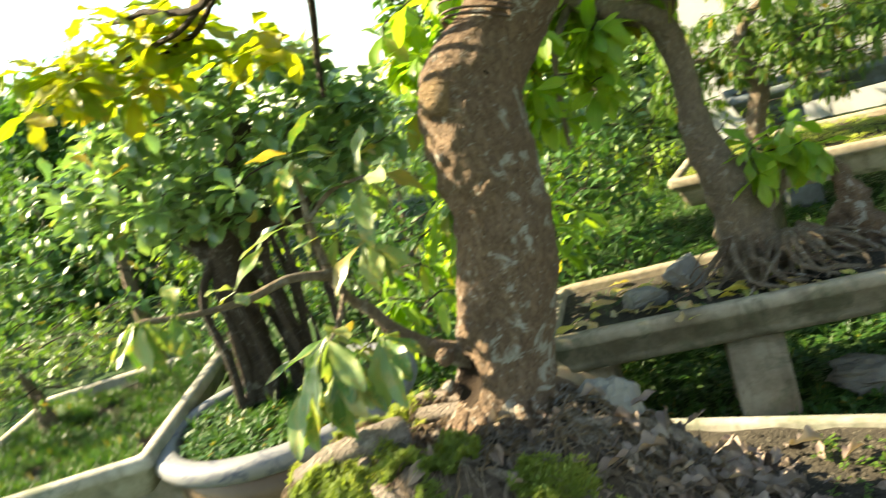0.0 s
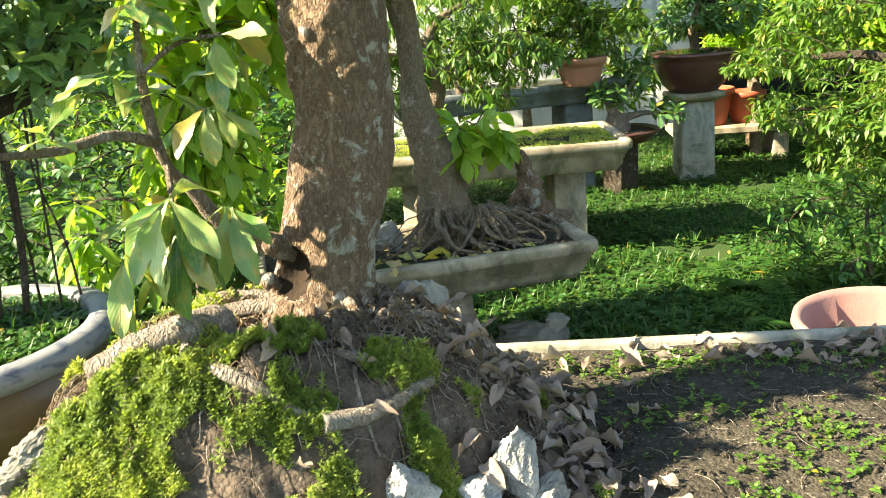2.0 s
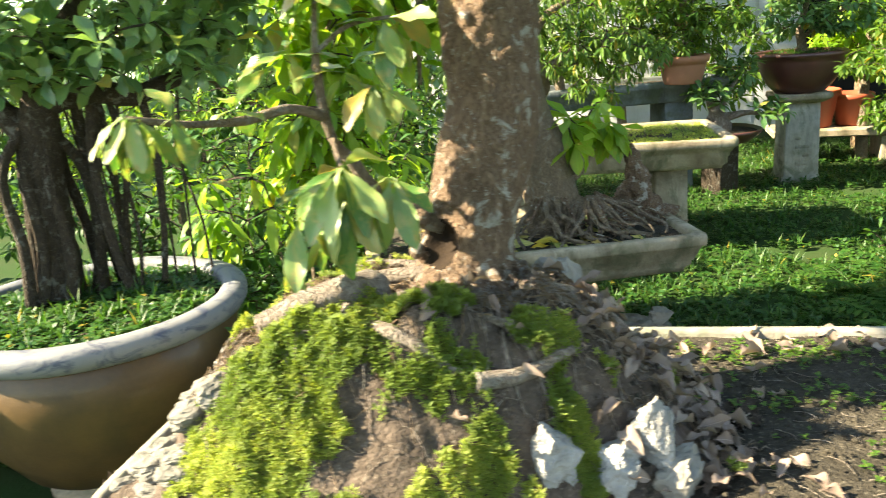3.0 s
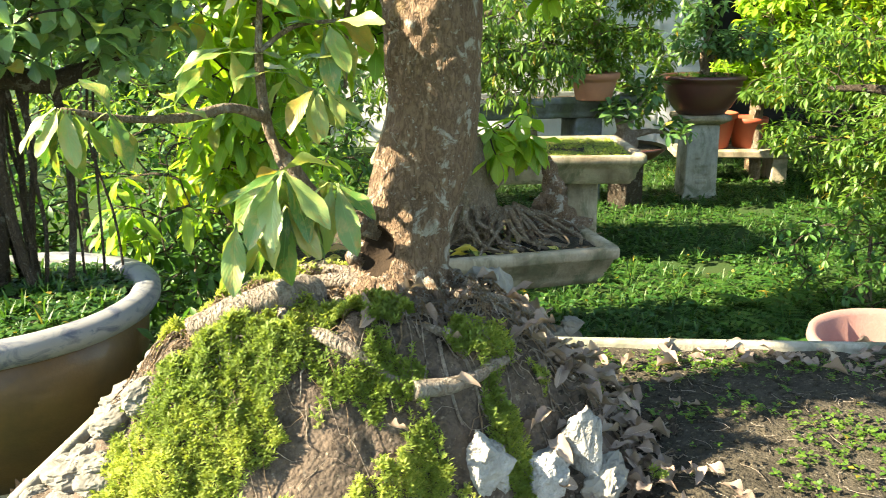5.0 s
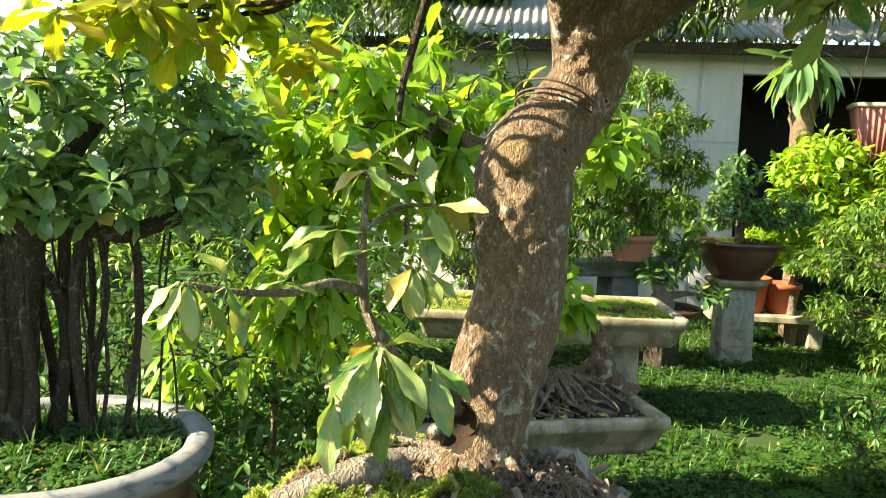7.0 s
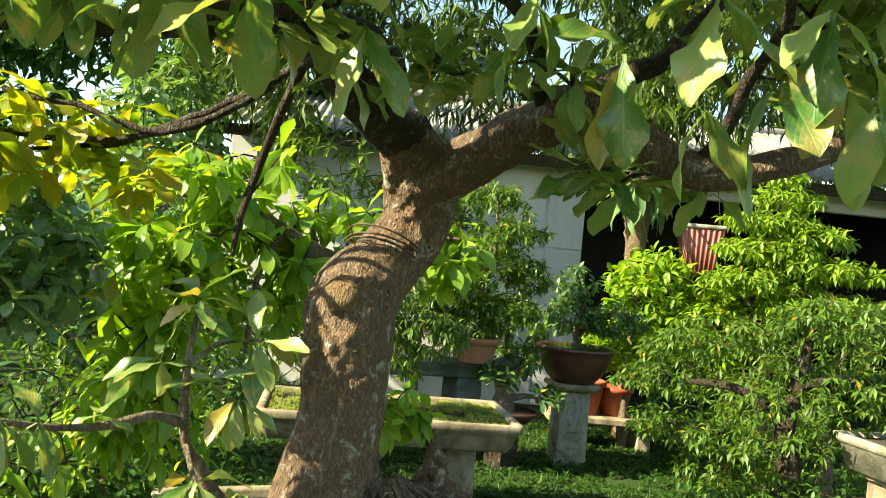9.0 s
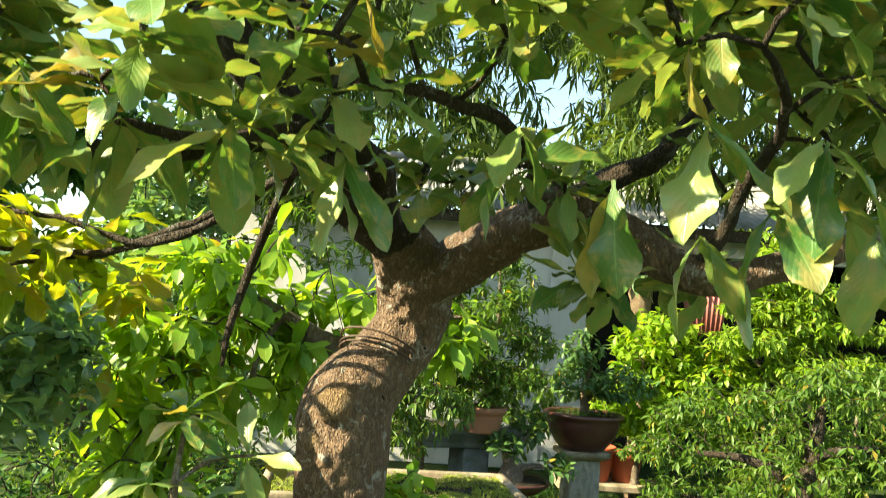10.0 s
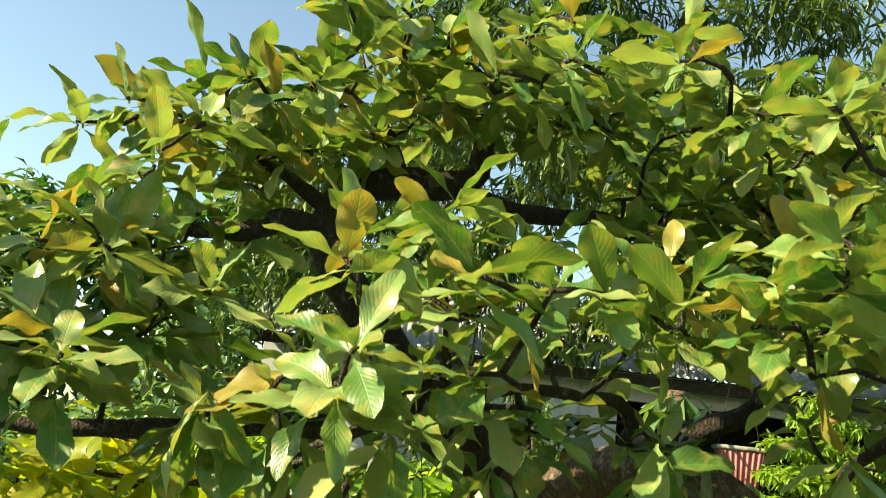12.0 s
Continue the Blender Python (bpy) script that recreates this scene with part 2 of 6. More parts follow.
# ---- materials ----
class Shade:
    """A short way to write node materials."""

    def __init__(self, name):
        self.m = bpy.data.materials.new(name)
        self.m.use_nodes = True
        self.t = self.m.node_tree
        self.t.nodes.clear()
        self.out = self.t.nodes.new("ShaderNodeOutputMaterial")
        self.co = self.n("ShaderNodeTexCoord")

    def n(self, kind, inputs=None, **attrs):
        node = self.t.nodes.new(kind)
        if "data_type" in attrs:
            node.data_type = attrs["data_type"]
        if "blend_type" in attrs:
            node.blend_type = attrs["blend_type"]
        if "operation" in attrs:
            node.operation = attrs["operation"]
        for key, value in (inputs or {}).items():
            if isinstance(value, bpy.types.NodeSocket):
                self.t.links.new(value, node.inputs[key])
            else:
                node.inputs[key].default_value = value
        return node

    def noise(self, scale, detail=4, rough=0.6, at=None, warp=0.0):
        return self.n("ShaderNodeTexNoise", {"Vector": at or self.co.outputs["Object"], "Scale": scale, "Detail": detail, "Roughness": rough, "Distortion": warp}).outputs[0]

    def ramp(self, fac, *stops):
        node = self.n("ShaderNodeValToRGB", {0: fac})
        el = node.color_ramp.elements
        while len(el) < len(stops):
            el.new(0.5)
        for e, (pos, col) in zip(el, stops):
            e.position = pos
            e.color = (*col, 1) if not isinstance(col, (int, float)) else (col, col, col, 1)
        return node.outputs[0]

    def mix(self, fac, a, b, blend="MIX"):
        def put(v):
            return v if isinstance(v, bpy.types.NodeSocket) else ((*v, 1) if isinstance(v, tuple) and len(v) == 3 else v)
        node = self.n("ShaderNodeMix", data_type="RGBA", blend_type=blend)
        for i, v in ((0, fac), (6, a), (7, b)):
            v = put(v)
            if isinstance(v, bpy.types.NodeSocket):
                self.t.links.new(v, node.inputs[i])
            else:
                node.inputs[i].default_value = v
        return node.outputs[2]

    def math(self, op, a, b=0.0, c=0.0):
        return self.n("ShaderNodeMath", {0: a, 1: b, 2: c}, operation=op).outputs[0]

    def bump(self, height, strength=0.5, distance=0.01, normal=None):
        ins = {"Height": height, "Strength": strength, "Distance": distance}
        if normal:
            ins["Normal"] = normal
        return self.n("ShaderNodeBump", ins).outputs[0]

    def scaled(self, x, y, z, source="Object"):
        return self.n("ShaderNodeMapping", {"Vector": self.co.outputs[source], "Scale": (x, y, z)}).outputs[0]

    def done(self, color, rough=0.8, normal=None, metal=0.0, spec=0.5, through=0.0, through_color=None, coat=0.0):
        ins = {"Base Color": color if isinstance(color, bpy.types.NodeSocket) else (*color, 1), "Roughness": rough, "Metallic": metal, "Specular IOR Level": spec, "Coat Weight": coat}
        if normal:
            ins["Normal"] = normal
        shader = self.n("ShaderNodeBsdfPrincipled", ins).outputs[0]
        if through:
            col = through_color if through_color is not None else ins["Base Color"]
            thin = self.n("ShaderNodeBsdfTranslucent", {"Color": col, **({"Normal": normal} if normal else {})}).outputs[0]
            shader = self.n("ShaderNodeMixShader", {0: through, 1: shader, 2: thin}).outputs[0]
        self.t.links.new(shader, self.out.inputs[0])
        return self.m


def leaf_material(name, greens, old=0.06, old_color=(0.34, 0.29, 0.03), dry=(0.20, 0.11, 0.035), veins=0.35, through=0.35, rough=0.42, spots=0.5, field=None, blotch=0.0, spec=0.4):
    """Leaf with midrib, side veins, a colour of its own for each leaf and a few yellowing ones."""
    s = Shade(name)
    pick = s.math("FRACT", s.math("ADD", s.n("ShaderNodeObjectInfo").outputs["Random"], s.n("ShaderNodeNewGeometry").outputs["Random Per Island"]))
    base = s.ramp(pick, *[(i / (len(greens) - 1), g) for i, g in enumerate(greens)])
    uv = s.n("ShaderNodeSeparateXYZ", {0: s.co.outputs["UV"]})
    own = s.n("ShaderNodeCombineXYZ", {0: uv.outputs[0], 1: s.math("MULTIPLY", uv.outputs[1], 0.42), 2: s.math("MULTIPLY", pick, 61.0)}).outputs[0]
    patch = s.noise(5, 4, 0.65, at=own)
    base = s.mix(s.math("MULTIPLY", patch, 0.35), base, greens[-1])
    if field:
        base = s.mix(s.ramp(s.noise(5.5, 4, 0.6), (0.42, 0.0), (0.60, 1.0)), base, field)
    off = s.math("ABSOLUTE", s.math("SUBTRACT", uv.outputs[1], 0.5))
    rib = s.math("SUBTRACT", 1.0, s.n("ShaderNodeMapRange", {0: off, 1: 0.0, 2: 0.035, 3: 0.0, 4: 1.0}).outputs[0])
    slant = s.math("SUBTRACT", s.math("MULTIPLY", uv.outputs[0], 11.0), s.math("MULTIPLY", off, 7.0))
    side = s.math("POWER", s.math("ABSOLUTE", s.math("SUBTRACT", s.math("FRACT", slant), 0.5)), 0.6)
    vein_line = s.n("ShaderNodeMapRange", {0: side, 1: 0.0, 2: 0.22, 3: 1.0, 4: 0.0}).outputs[0]
    light = s.mix(s.math("MULTIPLY", s.math("MAXIMUM", rib, s.math("MULTIPLY", vein_line, 0.35)), veins), base, tuple(min(1, c * 2.2 + 0.05) for c in greens[-1]))
    if old:
        second = s.math("FRACT", s.math("MULTIPLY", pick, 37.7))
        aged = s.n("ShaderNodeMapRange", {0: second, 1: 1 - old, 2: 1 - old * 0.5, 3: 0.0, 4: 1.0}).outputs[0]
        light = s.mix(s.math("MULTIPLY", aged, s.ramp(s.noise(3, 4, 0.7, at=own), (0.30, 0.25), (0.55, 0.95))), light, s.mix(s.noise(7, 3, at=own), old_color, dry))
        burnt = s.math("MULTIPLY", s.ramp(s.noise(4.5, 5, 0.7, at=own), (0.52, 0.0), (0.64, 1.0)), spots)
        burnt = s.math("MULTIPLY", burnt, s.n("ShaderNodeMapRange", {0: uv.outputs[0], 1: 0.45, 2: 0.9, 3: 0.0, 4: 1.0}).outputs[0])
        light = s.mix(burnt, light, s.mix(0.5, old_color, dry))
    if blotch:
        tan = s.math("MULTIPLY", s.ramp(s.noise(3.0, 6, 0.7, at=own, warp=0.5), (0.50, 0.0), (0.62, 1.0)), blotch)
        light = s.mix(tan, light, s.mix(s.noise(6, 3, at=own), (0.34, 0.30, 0.06), (0.36, 0.24, 0.10)))
    height = s.math("ADD", s.math("MULTIPLY", rib, -1.0), s.math("MULTIPLY", side, 0.9))
    nor = s.bump(height, 0.25, 0.0015)
    bright = s.mix(0.5, light, s.mix(1.0, light, (1.0, 0.95, 0.25), "MULTIPLY"))
    return s.done(light, s.math("ADD", s.math("MULTIPLY", patch, 0.2), rough - 0.1), nor, spec=spec, through=through, through_color=s.mix(1.0, bright, (1.9, 1.9, 1.5), "MULTIPLY"))


def bark_material(name, dark, mid, pale, lichen=(0.42, 0.43, 0.38), scale=1.0, patches=0.5):
    s = Shade(name)
    tall = s.scaled(1, 1, 0.38)
    ridge = s.math("ABSOLUTE", s.math("SUBTRACT", s.noise(62 * scale, 3, 0.65, at=tall, warp=0.5), 0.5))
    crack = s.ramp(ridge, (0.0, 0.0), (0.10, 1.0))
    cell = s.n("ShaderNodeTexVoronoi", {"Vector": tall, "Scale": 150 * scale, "Randomness": 1.0}).outputs[0]
    fine = s.noise(190 * scale, 5, 0.7)
    broad = s.noise(9 * scale, 4, 0.6)
    col = s.mix(broad, mid, pale)
    col = s.mix(s.math("MULTIPLY", s.math("SUBTRACT", 1.0, crack), 0.62), col, dark)
    col = s.mix(s.math("MULTIPLY", cell, 0.35), col, pale)
    col = s.mix(s.math("MULTIPLY", fine, 0.6), col, dark)
    spot = s.ramp(s.noise(17 * scale, 5, 0.65, warp=0.6), (0.57, 0.0), (0.64, 1.0))
    col = s.mix(s.math("MULTIPLY", spot, patches), col, lichen)
    speck = s.ramp(s.noise(75 * scale, 3, 0.6), (0.62, 0.0), (0.68, 1.0))
    col = s.mix(s.math("MULTIPLY", speck, patches * 0.7), col, lichen)
    h = s.math("ADD", s.math("MULTIPLY", crack, 0.8), s.math("ADD", s.math("ADD", fine, s.math("MULTIPLY", cell, -0.7)), s.math("MULTIPLY", broad, 0.8)))
    return s.done(col, 0.88, s.bump(h, 1.0, 0.009), spec=0.25)


def concrete_material(name, tone, dirt, green=(0.08, 0.10, 0.05), blotch=6.0):
    s = Shade(name)
    a, b, c = s.noise(blotch, 6, 0.65), s.noise(60, 4, 0.7), s.noise(320, 3, 0.6)
    col = s.mix(s.ramp(a, (0.35, 0.0), (0.65, 1.0)), tone, dirt)
    col = s.mix(s.math("MULTIPLY", s.ramp(s.noise(blotch * 0.6, 5, 0.7, warp=1.0), (0.5, 0.0), (0.62, 1.0)), 0.7), col, green)
    col = s.mix(s.math("MULTIPLY", b, 0.4), col, tuple(0.35 * x for x in dirt))
    streak = s.ramp(s.noise(14, 5, 0.7, at=s.scaled(1.0, 1.0, 0.16), warp=0.3), (0.50, 0.0), (0.68, 1.0))
    col = s.mix(s.math("MULTIPLY", streak, 0.55), col, tuple(0.45 * x for x in dirt))
    pit = s.ramp(s.n("ShaderNodeTexVoronoi", {"Vector": s.co.outputs["Object"], "Scale": 140}).outputs[0], (0.0, 0.0), (0.12, 1.0))
    h = s.math("ADD", s.math("MULTIPLY", b, 1.0), s.math("ADD", s.math("MULTIPLY", c, 0.5), s.math("MULTIPLY", pit, 0.3)))
    return s.done(col, 0.93, s.bump(h, 0.7, 0.004), spec=0.2)


def plain(name, a, b, scale=8.0, rough=0.6, bump=0.2, metal=0.0, fine=120, spec=0.4, coat=0.0, deep=0.004):
    s = Shade(name)
    n1, n2 = s.noise(scale, 5, 0.65), s.noise(fine, 4, 0.6)
    col = s.mix(s.ramp(n1, (0.3, 0.0), (0.7, 1.0)), a, b)
    col = s.mix(s.math("MULTIPLY", n2, 0.3), col, tuple(0.5 * x for x in b))
    return s.done(col, s.math("ADD", s.math("MULTIPLY", n1, 0.25), rough - 0.12), s.bump(s.math("ADD", n1, n2), bump, deep), metal, spec, coat=coat)


M_leaf = leaf_material("leaf_broad", [(0.036, 0.105, 0.017), (0.09, 0.170, 0.032), (0.19, 0.275, 0.080), (0.27, 0.33, 0.115), (0.12, 0.205, 0.045), (0.05, 0.130, 0.022)], old=0.08, old_color=(0.36, 0.29, 0.05), through=0.26, spots=0.8, rough=0.40, veins=0.42, blotch=0.5, spec=0.65)
M_leaf_fresh = leaf_material("leaf_fresh", [(0.10, 0.21, 0.019), (0.18, 0.30, 0.029), (0.26, 0.36, 0.042), (0.115, 0.235, 0.021)], old=0.04, through=0.48)
M_leaf_ficus = leaf_material("leaf_leathery", [(0.065, 0.140, 0.055), (0.105, 0.200, 0.070), (0.18, 0.27, 0.080), (0.080, 0.165, 0.062)], old=0.02, through=0.34, rough=0.32, spec=0.9)
M_leaf_fine = leaf_material("leaf_fine", [(0.036, 0.098, 0.013), (0.068, 0.140, 0.019), (0.115, 0.185, 0.028), (0.046, 0.112, 0.015)], old=0.03, through=0.4, veins=0.2)
M_leaf_dark = leaf_material("leaf_dark", [(0.025, 0.08, 0.014), (0.042, 0.115, 0.018), (0.075, 0.155, 0.024), (0.032, 0.09, 0.016)], old=0.0, through=0.3, rough=0.45)
M_leaf_blue = leaf_material("leaf_bluish", [(0.0406, 0.11, 0.0348), (0.0638, 0.145, 0.0464), (0.104, 0.186, 0.0522), (0.0522, 0.122, 0.0348)], old=0.02, through=0.3)
M_grass = leaf_material("leaf_ground", [(0.014, 0.060, 0.010), (0.028, 0.090, 0.014), (0.055, 0.122, 0.018), (0.020, 0.068, 0.011)], old=0.02, through=0.32, veins=0.1)
M_moss = leaf_material("leaf_moss", [(0.14, 0.20, 0.035), (0.29, 0.34, 0.065), (0.46, 0.46, 0.13), (0.21, 0.28, 0.05)], old=0.0, through=0.42, veins=0.0, rough=0.65, field=(0.14, 0.20, 0.04))
M_bamboo = leaf_material("leaf_bamboo", [(0.029, 0.0638, 0.0116), (0.058, 0.104, 0.0174), (0.116, 0.162, 0.029), (0.0464, 0.087, 0.0174)], old=0.0, through=0.3, veins=0.0)
M_bark = bark_material("bark_main", (0.058, 0.033, 0.021), (0.245, 0.150, 0.092), (0.35, 0.25, 0.17), (0.44, 0.42, 0.37), scale=1.25, patches=0.85)
M_wound = bark_material("bare_wood", (0.10, 0.055, 0.025), (0.30, 0.19, 0.095), (0.42, 0.30, 0.17), scale=1.6, patches=0.2)
# black for the dark inside of the trunk hollow, shade put into colour
M_hollow_shade = plain("hollow_shade", (0.018, 0.013, 0.010), (0.035, 0.024, 0.016), 30, 0.95, 0.9, fine=110, spec=0.1)
M_straw = bark_material("dry_fibre", (0.10, 0.060, 0.032), (0.30, 0.20, 0.115), (0.42, 0.31, 0.20), scale=1.5, patches=0.2)
# dark bark, used also where the crown's shade is put into the colour
M_bark_dark_shade = bark_material("bark_dark_shade", (0.0198, 0.0145, 0.0106), (0.066, 0.0462, 0.0317), (0.112, 0.0858, 0.0594), patches=0.25, scale=1.6)
M_bark_grey = bark_material("bark_grey", (0.070, 0.050, 0.034), (0.245, 0.178, 0.115), (0.35, 0.275, 0.195), patches=0.35, scale=1.3)
M_root = bark_material("root_bark", (0.085, 0.062, 0.048), (0.30, 0.24, 0.19), (0.43, 0.365, 0.30), patches=0.3, scale=1.1)
M_concrete = concrete_material("concrete_tray", (0.42, 0.36, 0.265), (0.215, 0.168, 0.112))
M_concrete_pale = concrete_material("concrete_pale", (0.43, 0.41, 0.35), (0.25, 0.23, 0.18))
M_concrete_blue = concrete_material("concrete_painted", (0.198, 0.224, 0.238), (0.106, 0.112, 0.106))
M_dry = leaf_material("leaf_dry", [(0.14, 0.100, 0.080), (0.22, 0.165, 0.135), (0.16, 0.105, 0.080), (0.28, 0.225, 0.185)], old=0.0, through=0.1, veins=0.3, rough=0.75)
M_stone = plain("stone_white", (0.46, 0.45, 0.43), (0.20, 0.195, 0.185), 22, 0.9, 1.0, fine=70, deep=0.016, spec=0.2)
M_rubble = plain("stone_rubble", (0.20, 0.19, 0.16), (0.11, 0.10, 0.085), 16, 0.9, 0.9, fine=90)
M_stone_grey = plain("stone_grey", (0.29, 0.277, 0.244), (0.165, 0.145, 0.119), 12, 0.9, 0.9, fine=90)


def soil_material(name, a, b, crumb):
    s = Shade(name)
    big, mid, fine = s.noise(7, 5, 0.65), s.noise(45, 5, 0.7), s.noise(220, 4, 0.7)
    grain = s.n("ShaderNodeTexVoronoi", {"Vector": s.co.outputs["Object"], "Scale": 120}).outputs[0]
    col = s.mix(s.ramp(big, (0.35, 0.0), (0.65, 1.0)), a, b)
    col = s.mix(s.math("MULTIPLY", s.ramp(mid, (0.45, 0.0), (0.65, 1.0)), 0.7), col, tuple(0.5 * x for x in b))
    col = s.mix(s.math("MULTIPLY", s.ramp(s.noise(95, 3, 0.6), (0.60, 0.0), (0.66, 1.0)), 0.6), col, crumb)
    h = s.math("ADD", s.math("MULTIPLY", mid, 1.4), s.math("ADD", fine, s.math("MULTIPLY", grain, -0.9)))
    return s.done(col, 0.96, s.bump(h, 0.9, 0.006), spec=0.12)


# flat soil is darker than the mound's: tray shade put into its colour
M_soil = soil_material("soil", (0.070, 0.060, 0.045), (0.044, 0.038, 0.029), (0.19, 0.165, 0.125))
M_mound = soil_material("root_soil", (0.135, 0.103, 0.080), (0.078, 0.060, 0.047), (0.24, 0.20, 0.155))
M_lawn = plain("lawn_ground", (0.020, 0.056, 0.012), (0.036, 0.052, 0.018), 3, 0.95, 0.6, fine=60, spec=0.1)
M_terracotta = plain("terracotta", (0.33, 0.145, 0.0792), (0.264, 0.119, 0.0726), 9, 0.8, 0.3)
M_pink = plain("terracotta_pink", (0.304, 0.165, 0.139), (0.238, 0.125, 0.106), 7, 0.85, 0.4)
M_plastic = plain("red_plastic", (0.396, 0.0858, 0.0396), (0.33, 0.0726, 0.0396), 5, 0.5, 0.05)
M_glaze = plain("brown_glaze", (0.0858, 0.0297, 0.0231), (0.0594, 0.0211, 0.0185), 12, 0.38, 0.15, coat=0.2)
# near-black colour that stands for the shade inside the doorway
M_room_shade = plain("room_shade", (0.012, 0.012, 0.012), (0.02, 0.018, 0.016), 2, 0.9, 0.1)
M_red = plain("red_sheet", (0.34, 0.12, 0.10), (0.28, 0.095, 0.08), 6, 0.55, 0.1)
M_wire = plain("rusty_wire", (0.05, 0.035, 0.028), (0.09, 0.05, 0.03), 60, 0.7, 0.2)


def wall_material():
    s = Shade("whitewash")
    drip = s.noise(3.0, 5, 0.7, at=s.scaled(1.2, 1.2, 0.35))
    fine = s.noise(45, 4, 0.6)
    col = s.mix(s.ramp(drip, (0.45, 0.0), (0.75, 1.0)), (0.50, 0.51, 0.52), (0.38, 0.38, 0.36))
    col = s.mix(s.math("MULTIPLY", fine, 0.25), col, (0.40, 0.40, 0.39))
    return s.done(col, 0.85, s.bump(fine, 0.3, 0.004), spec=0.2)


def pot_rim_material():
    """Glazed rim, pale grey with brushed blue marks."""
    s = Shade("glazed_rim")
    mark = s.ramp(s.noise(9, 4, 0.6, at=s.scaled(1.4, 1.4, 3.0), warp=1.2), (0.5, 0.0), (0.66, 1.0))
    col = s.mix(mark, (0.165, 0.17, 0.18), (0.04, 0.052, 0.09))
    col = s.mix(s.math("MULTIPLY", s.noise(40, 5, 0.7), 0.4), col, (0.15, 0.135, 0.115))
    return s.done(col, 0.62, s.bump(s.noise(70, 4), 0.3, 0.003), spec=0.4)


def tin_material():
    s = Shade("tin_sheet")
    col = s.mix(s.ramp(s.noise(2.5, 5, 0.7), (0.4, 0.0), (0.7, 1.0)), (0.36, 0.37, 0.38), (0.22, 0.205, 0.19))
    return s.done(col, 0.5, None, 0.4, 0.5)


M_wall, M_rim, M_tin = wall_material(), pot_rim_material(), tin_material()
M_belly = plain("brown_pot", (0.115, 0.066, 0.024), (0.060, 0.035, 0.015), 7, 0.5, 0.2, coat=0.15)

# ---- plan: u runs along the trays and the house, n away from the camera ----
U, NN = np.array((0.885, -0.465, 0.0)), np.array((0.465, 0.885, 0.0))
SLANT = math.degrees(math.atan2(-0.465, 0.885))


def un(u, n, z=0.0):
    return U * u + NN * n + np.array((0, 0, z))


def height_flat(x, y):
    """Height of the bare soil in the near tray."""
    return 0.506 + 0.010 * fnoise((x, y, 1.3), 7)


def height_soil(x, y):
    """Height of the soil and of the root mound in the near tray."""
    dx, dy = x + 0.14, y - 1.40
    d = math.hypot(dx / (0.60 if dx < 0 else 0.66), dy / (0.41 if dy < 0 else 0.42))
    z = 0.508 + 0.012 * fnoise((x, y, 1.3), 7)
    z += 0.325 * float(smoothstep((1.0 - d) / 0.64)) * (1 + 0.10 * fnoise((x, y, 0.2), 6)) + (0.03 * fnoise((x, y, 4.0), 14, 4) if d < 1.1 else 0)
    return z


# ---- ground ----
lawn = Geo()
steps = np.concatenate([[-400, -120, -50, -25, -12], np.arange(-6, 12.01, 0.3), [16, 25, 50, 120, 400]])
gv, gf = [], []
for y in steps:
    for x in steps:
        flat = max(abs(x), abs(y)) > 11
        gv.append((x, y, 0.0 if flat else 0.02 * fnoise((x, y, 0), 0.8)))
k = len(steps)
gf = [(j * k + i, j * k + i + 1, (j + 1) * k + i + 1, (j + 1) * k + i) for j in range(k - 1) for i in range(k - 1)]
lawn.add(gv, gf)
solo("ground", lawn, M_lawn, "shaded lawn of low creeping plants and grass over dark earth", "ground", kind="structure")


